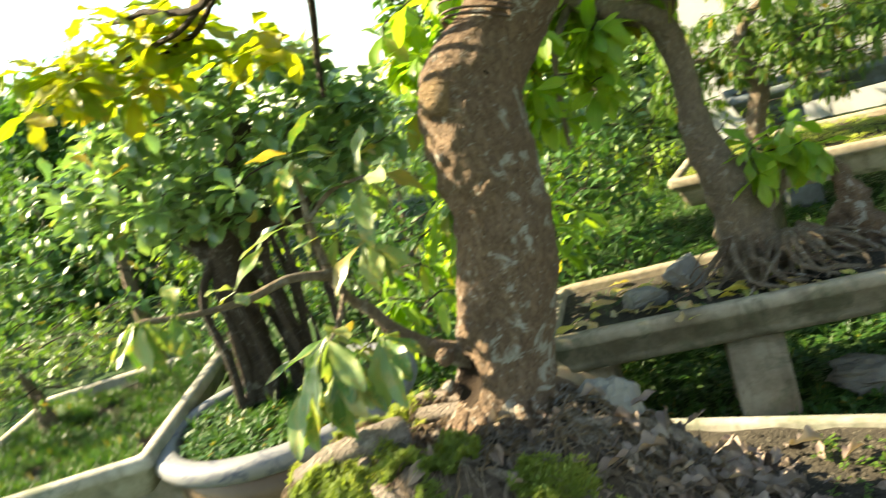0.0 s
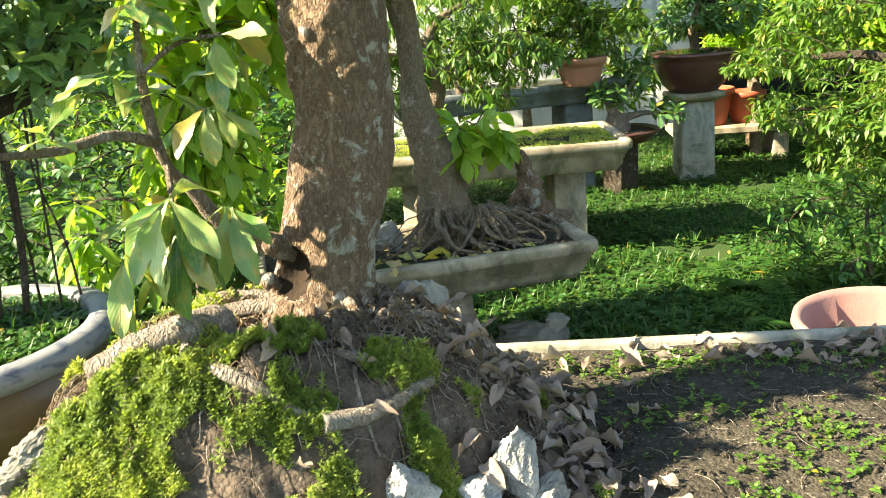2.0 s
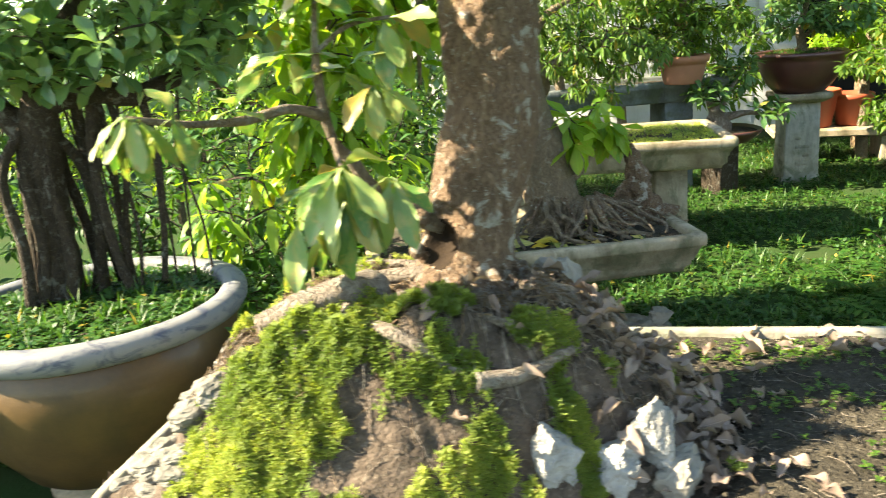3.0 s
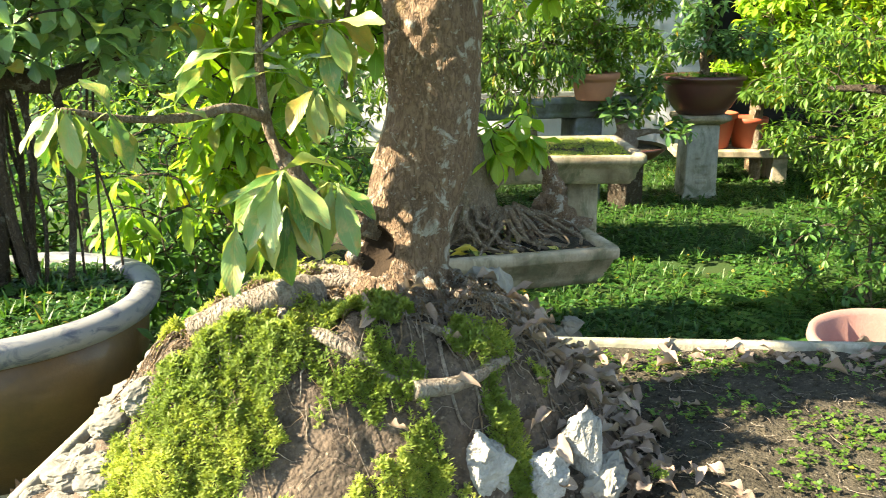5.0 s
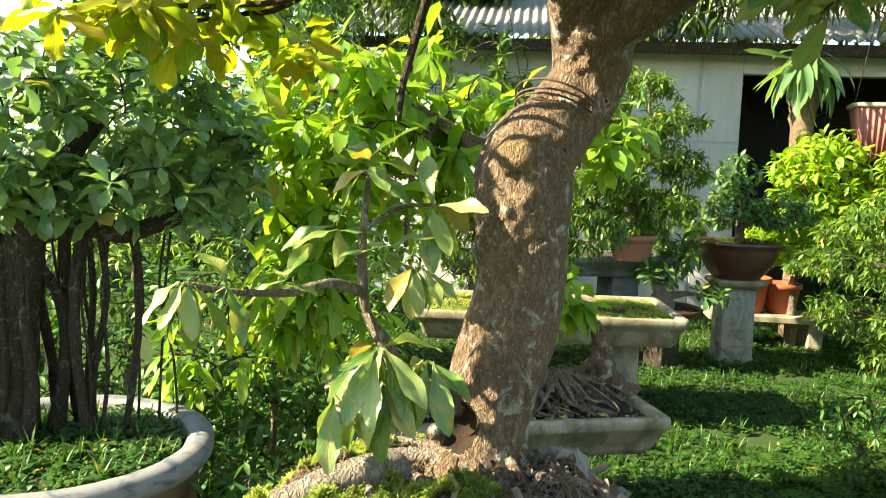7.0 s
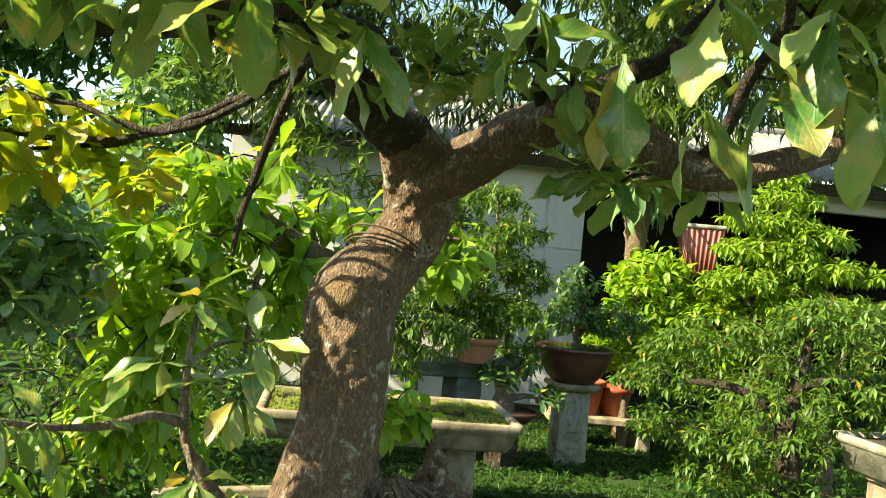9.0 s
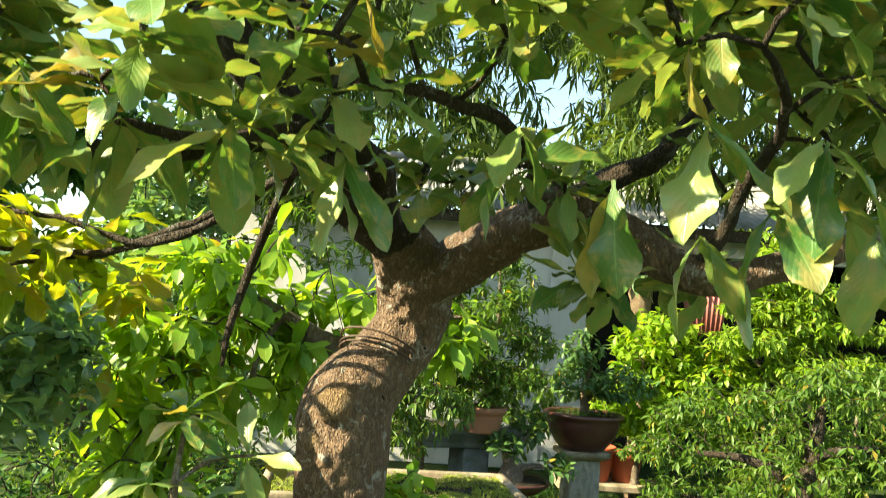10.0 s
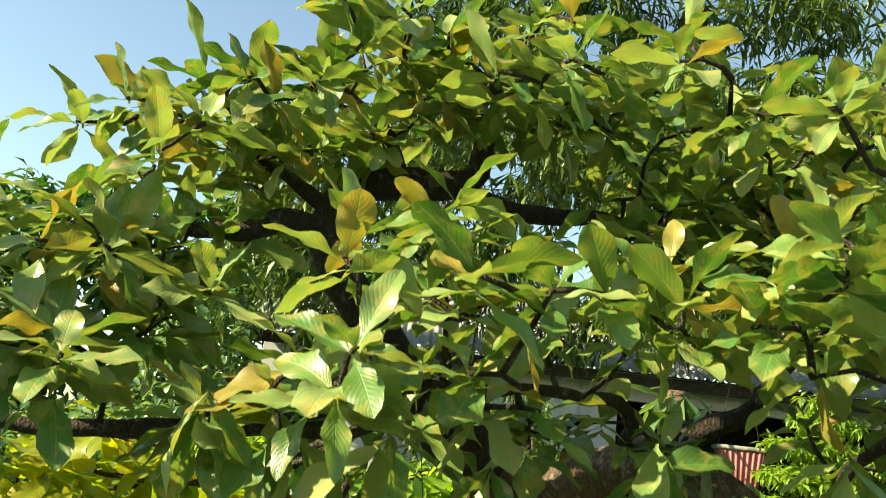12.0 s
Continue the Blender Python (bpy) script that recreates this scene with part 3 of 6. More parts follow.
# ---- the house behind ----
def house():
    h = thing("house", un(1.0, 9.0), "whitewashed low house with a dark doorway and tin roof", "house")
    m = pose(*un(0, 8.5), 0, 0, SLANT)
    for lo, hi in (((-2.35, 0, 0), (1.56, 0.15, 2.75)), ((5.6, 0, 0), (7.5, 0.15, 2.75)), ((1.563, 0, 2.45), (5.597, 0.15, 2.75))):
        part("wall", box(Geo(), lo, hi, m), M_wall, h, "whitewashed wall with grey panel joints", smooth=False)
    for x0, x1 in ((-2.35, -1.0), (-0.98, 0.35), (0.37, 1.12), (1.14, 1.56)):
        for z0, z1 in ((0.0, 0.85), (0.87, 1.72), (1.74, 2.72)):
            p = Geo()
            box(p, (x0 + 0.006, -0.018, z0 + 0.006), (x1 - 0.006, -0.003, z1 - 0.006), m, 0.004)
            part("panel", p, M_wall, h, smooth=False)
    # room shell behind the opening, its darkness painted rather than unlit
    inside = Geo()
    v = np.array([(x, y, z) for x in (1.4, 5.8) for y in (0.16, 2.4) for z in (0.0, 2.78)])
    part("dark_room", inside.add(moved(v, m), [(2, 3, 7, 6), (0, 1, 3, 2), (4, 6, 7, 5), (1, 5, 7, 3)]), M_room_shade, h, "room shell behind the doorway, its shade painted near black", smooth=False)
    roof, rv, rf = Geo(), [], []
    cols = np.arange(-2.6, 7.7, 0.0125)
    for y, z in ((-0.55, 2.72), (0.5, 3.1), (2.0, 3.65)):
        for x in cols:
            rv.append((x, y, z + 0.018 * math.sin(x * 2 * math.pi / 0.10)))
    c = len(cols)
    rf = [(j * c + i, j * c + i + 1, (j + 1) * c + i + 1, (j + 1) * c + i) for j in range(2) for i in range(c - 1)]
    rv = np.array(rv)
    low = rv - np.array((0, 0, 0.006))
    roof.add(moved(rv, m), rf)
    roof.add(moved(low, m), [f[::-1] for f in rf])
    part("roof", roof, M_tin, h, "grey corrugated tin roof")
    cap = Geo().add(*tube([(*moved([(x, 2.0, 3.69)], m)[0], 0.05) for x in np.linspace(-2.65, 7.7, 6)], 8))
    part("ridge_cap", cap, M_tin, h)
    beam = Geo()
    box(beam, (-2.5, -0.48, 2.58), (7.6, -0.40, 2.69), m)
    part("eave_beam", beam, M_bark_dark_shade, h, smooth=False)


house()


# ---- planters ----
def planter(at, yaw, l, w, top, depth, label, legs, material=None, drop=0.03, rim=0.045, soil=None, corner=None, soil_material=None, mould=True, name="planter_tray", leg_size=(0.18, 0.40)):
    """A long concrete tray on slab legs. legs: offsets along its length."""
    material = material or M_concrete
    t = thing(name, (at[0], at[1], 0), label, "planter", "concrete trays")
    m = pose(at[0], at[1], 0, 0, 0, yaw)
    shapes = [(0.13, -depth, 0.02), (0.12, -depth + 0.012, 0.025), (0.085, -depth + 0.03, 0.025)]
    if mould:
        shapes += [(0.08, -depth * 0.62, 0.025), (0.066, -depth * 0.58, 0.025), (0.066, -depth * 0.50, 0.025), (0.055, -depth * 0.46, 0.025)]
    elif drop < 0.04:
        shapes += [(0.088, -depth * 0.72, 0.025), (0.070, -depth * 0.69, 0.025), (0.068, -depth * 0.63, 0.025), (0.060, -depth * 0.61, 0.025)]
    shapes += [(0.03, -0.052, 0.025), (0.008, -0.045, 0.025), (0.0, -0.036, 0.025), (0.0, -0.010, 0.025), (0.010, 0.0, 0.022), (rim * 1.9, 0.0, 0.02), (rim * 2.2, -0.012, 0.02), (rim * 2.4, -depth + 0.05, 0.02)]
    rings = []
    for inset, z, r in shapes:
        ring = rounded(l - inset, w - inset, (corner - inset / 2) if corner else r, top + z, 14 if corner else 4)
        ring += np.array([[0.004 * fnoise(q + np.array((at[0], at[1], 0)), 9) for _ in range(3)] for q in ring])
        rings.append(ring)
    v, f = loft(rings)
    part("body", Geo().add(moved(v, m), f), material, t)
    g, nu, nv = Geo(), max(8, int(l / 0.06)), max(6, int(w / 0.06))
    if soil is not None:
        nu, nv = int(l / 0.014), int(w / 0.014)
    us, vs = np.linspace(-l / 2 + rim * 1.05, l / 2 - rim * 1.05, nu), np.linspace(-w / 2 + rim * 1.05, w / 2 - rim * 1.05, nv)
    pts = []
    for row in vs:
        for a in us:
            b = row
            if corner:
                ex, ey = max(0.0, abs(a) - l / 2 + corner), max(0.0, abs(b) - w / 2 + corner)
                far = math.hypot(ex, ey) / (corner - rim)
                if far > 1:
                    a, b = a - math.copysign(ex * (1 - 1 / far), a), b - math.copysign(ey * (1 - 1 / far), b)
            q = moved([(a, b, 0)], m)[0]
            z = soil(q[0], q[1]) if soil else top - drop + 0.015 * fnoise(q, 5)
            pts.append((q[0], q[1], z))
    g.add(pts, [(j * nu + i, j * nu + i + 1, (j + 1) * nu + i + 1, (j + 1) * nu + i) for j in range(nv - 1) for i in range(nu - 1)])
    part("soil", g, soil_material or M_soil, t, "potting soil, darkened with shade put into its colour")
    for x in legs:
        lw, ll = leg_size
        v, f = loft([rounded(lw * 1.12, ll, 0.012, 0.0), rounded(lw * 1.02, ll * 0.97, 0.012, 0.03), rounded(lw, ll * 0.92, 0.012, top - depth - 0.001)])
        part("leg", Geo().add(moved(v + np.array((x, 0, 0)), m), f), material, t)
    return t, m


c1 = un(-0.08, 1.20)
planter(c1, SLANT, 2.56, 1.20, 0.525, 0.17, "long weathered concrete tray filled with soil and a root mound", (-0.8, 0.8), soil=height_flat, soil_material=M_soil, leg_size=(0.2, 0.5), mould=False, rim=0.026, corner=0.42, material=M_concrete_pale)


def root_mound():
    """The heap of root soil that the main tree stands on."""
    xs, ys = np.arange(-0.80, 0.62, 0.009), np.arange(0.88, 1.86, 0.009)
    g, n = Geo(), len(xs)
    z = np.array([[height_soil(x, y) + 0.004 * fnoise((x, y, 6.0), 45, 3) for x in xs] for y in ys])
    over = np.array([[z[j, i] > height_flat(x, y) + 0.006 for i, x in enumerate(xs)] for j, y in enumerate(ys)])
    faces = [(j * n + i, j * n + i + 1, (j + 1) * n + i + 1, (j + 1) * n + i) for j in range(len(ys) - 1) for i in range(n - 1)
             if over[j : j + 2, i : i + 2].any() and math.hypot((xs[i] + 0.14) / (0.60 if xs[i] < -0.14 else 0.66), (ys[j] - 1.40) / 0.42) < 1.06]
    g.add([(x, y, z[j, i]) for j, y in enumerate(ys) for i, x in enumerate(xs)], faces)
    solo("root_mound", g, M_mound, "heap of brown root soil in the long tray", "soil mound")


root_mound()
yaw2 = math.degrees(math.atan2(-0.165, 0.986))
c2 = np.array((0.60, 2.568)) + 0.31 * np.array((0.165, 0.986)) + 0.045 * np.array((0.986, -0.165))
tray_two, m_two = planter(c2, yaw2, 1.24, 0.62, 0.50, 0.155, "moss-stained concrete tray with roots and fallen leaves", (-0.53, 0.065), mould=False, leg_size=(0.19, 0.4))
yaw3 = math.degrees(math.atan2(-0.40, 0.916))
c3 = np.array((1.47, 3.765)) + 0.39 * np.array((0.40, 0.916))
tray_three, m_three = planter(c3, yaw3, 1.46, 0.78, 0.635, 0.16, "moulded concrete tray with a carved panel and moss", (-0.4, 0.42), leg_size=(0.17, 0.5))
c4 = np.array((2.25, 4.98)) + 0.25 * np.array((0.22, 0.97))
tray_four, m_four = planter(c4, -12, 1.65, 0.5, 0.80, 0.15, "blue-grey painted concrete tray on short legs", (-0.5, 0.5), M_concrete_blue, mould=False, leg_size=(0.2, 0.35))
c5 = np.array((-1.72, 2.83))
planter(c5, 96, 1.20, 0.9, 0.62, 0.14, "pale concrete tray overgrown with grass", (-0.35, 0.35), M_concrete_pale, mould=False, drop=0.05, leg_size=(0.18, 0.4))


def lathe(profile, at, material, n=56, wob=0.004):
    rings = []
    for r, z in profile:
        ring = circle(r, z, n) + np.array((at[0], at[1], 0))
        rings.append(ring + np.array([[wob * fnoise(q * 1.0, 6), wob * fnoise(q + 5, 6), 0.5 * wob * fnoise(q + 9, 6)] for q in ring]))
    v, f = loft(rings)
    return Geo().add(v, f)


def soil_disc(at, r, z, material, parent, label="dark soil"):
    g = Geo()
    rings = [circle(r * s, z + 0.02 * (1 - s), 32) + np.array((at[0], at[1], 0)) for s in (1, 0.8, 0.5, 0.2)]
    v, f = loft(rings)
    part("soil", g.add(v, f), material, parent, label)


def round_pot():
    at = (-0.84, 2.56)
    t = thing("round_pot", (*at, 0), "wide shallow glazed pot with a thick pale rim and brown body", "plant pot")
    part("body", lathe([(0.24, 0.10), (0.28, 0.11), (0.355, 0.22), (0.405, 0.38), (0.42, 0.52), (0.39, 0.535), (0.37, 0.45), (0.30, 0.30)], at, M_belly), M_belly, t, "dull brown glazed belly")
    part("rim", lathe([(0.392, 0.522), (0.425, 0.520), (0.446, 0.530), (0.458, 0.548), (0.458, 0.572), (0.446, 0.588), (0.420, 0.592), (0.392, 0.588), (0.380, 0.575), (0.385, 0.535)], at, M_rim), M_rim, t, "thick rolled grey rim with brushed blue marks")
    soil_disc(at, 0.383, 0.548, M_soil, t)
    part("stand", lathe([(0.22, 0.0), (0.22, 0.03), (0.19, 0.04), (0.19, 0.08), (0.22, 0.09), (0.22, 0.099)], at, M_concrete, 24), M_concrete, t, "squat concrete stand")


round_pot()


def pink_bowl():
    at = (1.67, 1.56)
    t = thing("clay_bowl", (*at, 0), "empty pinkish clay bowl with a rounded rim on a block", "bowl")
    part("bowl", lathe([(r, z - 0.035) for r, z in ((0.15, 0.20), (0.18, 0.205), (0.25, 0.29), (0.285, 0.385), (0.295, 0.40), (0.292, 0.418), (0.275, 0.422), (0.26, 0.405), (0.235, 0.30), (0.17, 0.235), (0.02, 0.23))], at, M_pink), M_pink, t)
    b = Geo()
    box(b, (-0.16, -0.16, 0), (0.16, 0.16, 0.164), pose(*at, 0, 0, 0, 20), 0.01)
    part("block", b, M_concrete, t, "rough concrete block")


pink_bowl()


def pedestal_pot():
    at = (3.68, 4.87)
    t = thing("stone_pedestal", (*at, 0), "carved grey concrete pedestal with a flat cap, standing on the lawn", "pedestal")
    m = pose(*at, 0, 0, 0, -22)
    v, f = loft([rounded(0.29, 0.29, 0.02, 0.0), rounded(0.275, 0.275, 0.02, 0.03), rounded(0.25, 0.25, 0.015, 0.055), rounded(0.245, 0.245, 0.012, 0.08), rounded(0.235, 0.235, 0.012, 0.565)])
    part("shaft", Geo().add(moved(v, m), f), M_concrete_pale, t)
    v, f = loft([rounded(0.26, 0.26, 0.02, 0.566), rounded(0.36, 0.36, 0.05, 0.592), rounded(0.38, 0.38, 0.05, 0.606), rounded(0.37, 0.37, 0.05, 0.634)])
    part("cap", Geo().add(moved(v, m), f), M_concrete, t)
    for side in range(4):
        s = pose(*at, 0, 0, 0, -22 + 90 * side)
        for z, w, x in ((0.14, 0.09, 0.0), (0.20, 0.05, 0.025), (0.26, 0.10, 0.0), (0.32, 0.045, -0.03), (0.38, 0.09, 0.0)):
            g = Geo()
            box(g, (x - w / 2, -0.128 + 0.03 * (z - 0.08), z - 0.017), (x + w / 2, -0.116 + 0.03 * (z - 0.08), z + 0.017), s, 0.005)
            part("carved_relief", g, M_concrete_pale, t)
    p = thing("glazed_bowl", (*at, 0.636), "wine-brown glazed bonsai bowl on a concrete pedestal", "plant pot")
    part("bowl", lathe([(0.14, 0.636), (0.17, 0.640), (0.215, 0.69), (0.262, 0.77), (0.285, 0.85), (0.284, 0.878), (0.312, 0.890), (0.315, 0.910), (0.300, 0.920), (0.275, 0.908), (0.26, 0.85), (0.19, 0.73)], at, M_glaze), M_glaze, p)
    soil_disc(at, 0.272, 0.885, M_soil, p)
    return at


pedestal_pot()


# ---- the main tree in the near tray ----
LEAF_MAIN = [broad_leaf(w, d, t, c, 0.13 + 0.05 * (i % 3), p, seed=i) for i, (w, d, t, c, p) in enumerate(((0.39, 0.08, 0.12, 0.10, 0.60), (0.34, 0.20, -0.15, 0.14, 0.58), (0.41, 0.30, 0.1, 0.08, 0.62), (0.33, -0.04, 0.2, 0.16, 0.60), (0.29, 0.24, -0.12, 0.12, 0.56), (0.42, 0.14, -0.08, 0.06, 0.60), (0.37, 0.36, 0.15, 0.10, 0.60), (0.34, 0.12, 0.22, 0.17, 0.58)))]
LEAF_NARROW = [Geo().add(*broad_leaf(w, d, t, 0.12, 0.14, 0.55, seed=30 + i)).mesh("leaf", M_leaf) for i, (w, d, t) in enumerate(((0.29, 0.15, 0.15), (0.31, 0.28, -0.2), (0.27, 0.05, 0.25), (0.30, 0.38, -0.1)))]
# yellow of aged leaves, with the glow of backlight put into the colour
M_leaf_old_backlit = leaf_material("leaf_old_backlit", [(0.14, 0.22, 0.02), (0.22, 0.28, 0.02), (0.30, 0.27, 0.02), (0.12, 0.20, 0.015)], old=0.1, through=0.5, spots=0.8)
LEAF_OLD_BACKLIT = [Geo().add(*s).mesh("leaf", M_leaf_old_backlit) for s in LEAF_MAIN[:3]]
LEAF_MESHES = [Geo().add(*s).mesh("leaf", M_leaf) for s in LEAF_MAIN]


def main_tree():
    r = np.random.RandomState(11)
    t = thing("bonsai_tree", (0.02, 1.47, 0.80), "thick leaning trunk with lichen, spreading crown of broad yellowing leaves", "tree")
    trunk = spline([(-0.01, 1.47, 0.70, 0.150), (-0.005, 1.47, 0.79, 0.128), (0.005, 1.48, 0.86, 0.094), (0.03, 1.49, 0.96, 0.090), (0.062, 1.495, 1.07, 0.091), (0.085, 1.495, 1.17, 0.091), (0.085, 1.495, 1.27, 0.090),
                    (0.085, 1.50, 1.345, 0.094), (0.10, 1.51, 1.42, 0.092), (0.165, 1.52, 1.49, 0.080), (0.228, 1.525, 1.57, 0.077), (0.232, 1.51, 1.64, 0.080), (0.205, 1.485, 1.70, 0.078), (0.155, 1.455, 1.75, 0.062), (0.10, 1.43, 1.775, 0.048), (0.06, 1.41, 1.79, 0.035)], 300)
    g = Geo()
    v, f, uv = tube(trunk, 110, 0.055, 8.0)
    v = v + np.array([(0.0045 * fnoise(q * np.array((1, 1, 0.55)), 55, 4) + 0.006 * fnoise(q, 22, 2)) * np.array((1, 1, 0.3)) for q in v])
    # swollen ring under the band, knots, and flutes at the foot
    for q in v:
        ang = math.atan2(q[1] - 1.48, q[0])
        foot = max(0.0, 1 - (q[2] - 0.72) / 0.14)
        if foot > 0:
            s = 1 + 0.16 * foot * math.sin(ang * 5 + 1) + 0.08 * foot * math.sin(ang * 9)
            q[0], q[1] = q[0] * s, 1.47 + (q[1] - 1.47) * s
    pit = np.array((-0.082, 1.418, 0.925))
    near_pit = np.clip(1 - np.linalg.norm((v - pit) * np.array((1.0, 1.0, 0.85)), axis=1) / 0.055, 0, 1)
    v = v + smoothstep(near_pit * 1.6)[:, None] * np.array((0.030, 0.024, 0.0))
    g.add(v, f, uv)
    trunk_part = part("trunk", g, M_bark, t, "brown scaly bark with pale lichen patches and a hollow with shade painted black")
    # faces of the shallow dent are painted black so it reads as deep
    trunk_part.data.materials.append(M_hollow_shade)
    for face in trunk_part.data.polygons:
        if near_pit[list(face.vertices)].mean() + 0.10 * fnoise(v[face.vertices[0]], 50, 2) > 0.10:
            face.material_index = 1
    for (cx, cy, cz), rad in (((0.052, 1.462, 1.42), 0.046), ((0.018, 1.468, 1.345), 0.026), ((-0.088, 1.452, 0.965), 0.017), ((-0.10, 1.462, 0.90), 0.014)):
        rings = []
        for k in range(9):
            a = math.pi * k / 8
            ring = circle(rad * max(math.sin(a), 0.02), -rad * math.cos(a), 14) + np.array((cx, cy, cz))
            rings.append(ring + np.array([[0.28 * rad * fnoise(q, 34) for _ in range(3)] for q in ring]))
        part("burl", Geo().add(*loft(rings)), M_wound if cz > 1 else M_bark, t, "gnarled wound where a branch was cut" if cz > 1 else "swollen lip of bark beside the hollow")
    wire = Geo()
    for k, (dz, tilt) in enumerate(((0.0, 0.25), (0.012, 0.22), (0.024, 0.27))):
        rows = []
        for a in np.linspace(0, 2 * math.pi, 40):
            rows.append((0.165 + 0.084 * math.cos(a), 1.523 + 0.084 * math.sin(a), 1.505 + dz - tilt * 0.084 * math.cos(a) * 1.6 - 0.25 * 0.084 * math.sin(a), 0.0022))
        wire.add(*tube(rows, 6))
    part("wire", wire, M_wire, t, "dark wire wound round the trunk")
    limbs = [
        [(0.205, 1.49, 1.67, 0.066), (0.27, 1.40, 1.718, 0.058), (0.31, 1.28, 1.775, 0.052), (0.325, 1.14, 1.81, 0.047), (0.375, 1.06, 1.775, 0.040), (0.43, 0.97, 1.72, 0.034), (0.45, 0.88, 1.70, 0.030), (0.56, 0.79, 1.745, 0.022), (0.75, 0.64, 1.84, 0.012)],
        [(0.15, 1.45, 1.75, 0.058), (0.06, 1.41, 1.795, 0.050), (-0.02, 1.375, 1.83, 0.044), (-0.10, 1.34, 1.89, 0.040), (-0.20, 1.32, 1.98, 0.038), (-0.29, 1.30, 2.07, 0.036), (-0.33, 1.30, 2.15, 0.032), (-0.28, 1.30, 2.225, 0.030), (-0.17, 1.30, 2.26, 0.032), (-0.05, 1.29, 2.30, 0.026), (-0.03, 1.28, 2.40, 0.018), (0.02, 1.26, 2.55, 0.010)],
        [(0.10, 1.42, 1.79, 0.036), (0.03, 1.32, 1.87, 0.026), (-0.12, 1.22, 1.885, 0.022), (-0.32, 1.15, 1.83, 0.019), (-0.52, 1.16, 1.78, 0.016), (-0.72, 1.22, 1.76, 0.011), (-0.95, 1.30, 1.76, 0.007)],
        [(0.30, 1.20, 1.81, 0.014), (0.18, 1.06, 1.87, 0.012), (0.02, 0.92, 1.89, 0.010), (-0.15, 0.85, 1.88, 0.008), (-0.35, 0.86, 1.87, 0.005)],
        [(-0.33, 1.30, 2.14, 0.026), (-0.42, 1.28, 2.13, 0.020), (-0.50, 1.27, 2.09, 0.015), (-0.62, 1.30, 2.09, 0.009)],
        [(-0.10, 1.30, 2.28, 0.024), (0.04, 1.27, 2.25, 0.020), (0.18, 1.24, 2.27, 0.017), (0.34, 1.18, 2.26, 0.013), (0.54, 1.10, 2.28, 0.008)],
        [(0.32, 1.20, 1.80, 0.030), (0.40, 1.10, 1.88, 0.024), (0.47, 1.03, 1.94, 0.017), (0.58, 1.02, 2.10, 0.011), (0.62, 1.10, 2.35, 0.007)],
        [(0.44, 0.92, 1.71, 0.013), (0.37, 0.76, 1.84, 0.010), (0.25, 0.62, 1.90, 0.007), (0.12, 0.56, 1.93, 0.004)],
        [(-0.05, 1.28, 1.885, 0.011), (-0.20, 1.45, 1.78, 0.008), (-0.36, 1.62, 1.69, 0.006), (-0.54, 1.68, 1.64, 0.004)],
        [(-0.12, 1.22, 1.885, 0.014), (-0.22, 1.08, 1.86, 0.011), (-0.36, 0.98, 1.80, 0.008), (-0.48, 0.92, 1.80, 0.005)],
        [(-0.33, 1.30, 2.17, 0.018), (-0.40, 1.29, 2.20, 0.012), (-0.47, 1.26, 2.22, 0.008), (-0.55, 1.22, 2.28, 0.004)],
        [(-0.16, 1.42, 1.80, 0.008), (-0.31, 1.52, 1.70, 0.007), (-0.43, 1.59, 1.73, 0.006), (-0.58, 1.68, 1.75, 0.004)],
        [(-0.25, 1.48, 1.73, 0.007), (-0.37, 1.56, 1.685, 0.006), (-0.50, 1.64, 1.67, 0.005), (-0.62, 1.70, 1.68, 0.003)],
        [(-0.20, 1.30, 2.25, 0.018), (-0.24, 1.28, 2.33, 0.014), (-0.34, 1.30, 2.40, 0.009)],
    ]
    nodes = []
    for i, pts in enumerate(limbs):
        rows = spline(pts, 44 if i < 3 else 28)
        rows[:, :3] += np.array([[0.010 * fnoise(q[:3], 9), 0.010 * fnoise(q[:3] + 7, 9), 0.010 * fnoise(q[:3] + 3, 9)] for q in rows])
        # limbs past the first take darker bark: leaf shade put into their colour
        part("branch", Geo().add(*tube(rows, 14 if i < 3 else 9, 0.16, 16)), M_bark if i == 0 else M_bark_dark_shade, t)
        nodes += [q[:3] for q in rows[6:]]
    pads = [((-0.70, 1.28, 2.08), (0.26, 0.18, 0.07)), ((-0.72, 1.16, 1.96), (0.24, 0.18, 0.08)), ((-0.64, 1.02, 1.83), (0.26, 0.18, 0.06)), ((-0.42, 0.80, 1.86), (0.20, 0.14, 0.05)), ((-0.22, 0.78, 2.00), (0.34, 0.16, 0.06)),
            ((0.05, 0.62, 2.00), (0.36, 0.16, 0.08)), ((0.28, 0.60, 2.10), (0.28, 0.18, 0.10)), ((-0.60, 1.27, 2.19), (0.17, 0.20, 0.08)), ((-0.44, 1.25, 2.30), (0.16, 0.20, 0.08)), ((-0.20, 1.34, 2.46), (0.22, 0.20, 0.08)), ((0.12, 1.08, 1.85), (0.26, 0.13, 0.06)), ((-0.16, 1.12, 1.84), (0.25, 0.12, 0.06)), ((0.42, 1.04, 1.69), (0.22, 0.12, 0.045)), ((-0.15, 1.12, 2.44), (0.34, 0.22, 0.09)), ((0.05, 0.90, 2.38), (0.34, 0.20, 0.08)), ((0.22, 0.70, 2.30), (0.26, 0.16, 0.08)),
            ((0.60, 1.05, 2.32), (0.45, 0.38, 0.24)), ((0.46, 0.72, 1.95), (0.38, 0.24, 0.12)), ((0.85, 0.75, 1.97), (0.28, 0.25, 0.18)), ((0.30, 0.95, 2.20), (0.30, 0.20, 0.10)), ((-0.18, 1.0, 2.08), (0.22, 0.12, 0.08))]
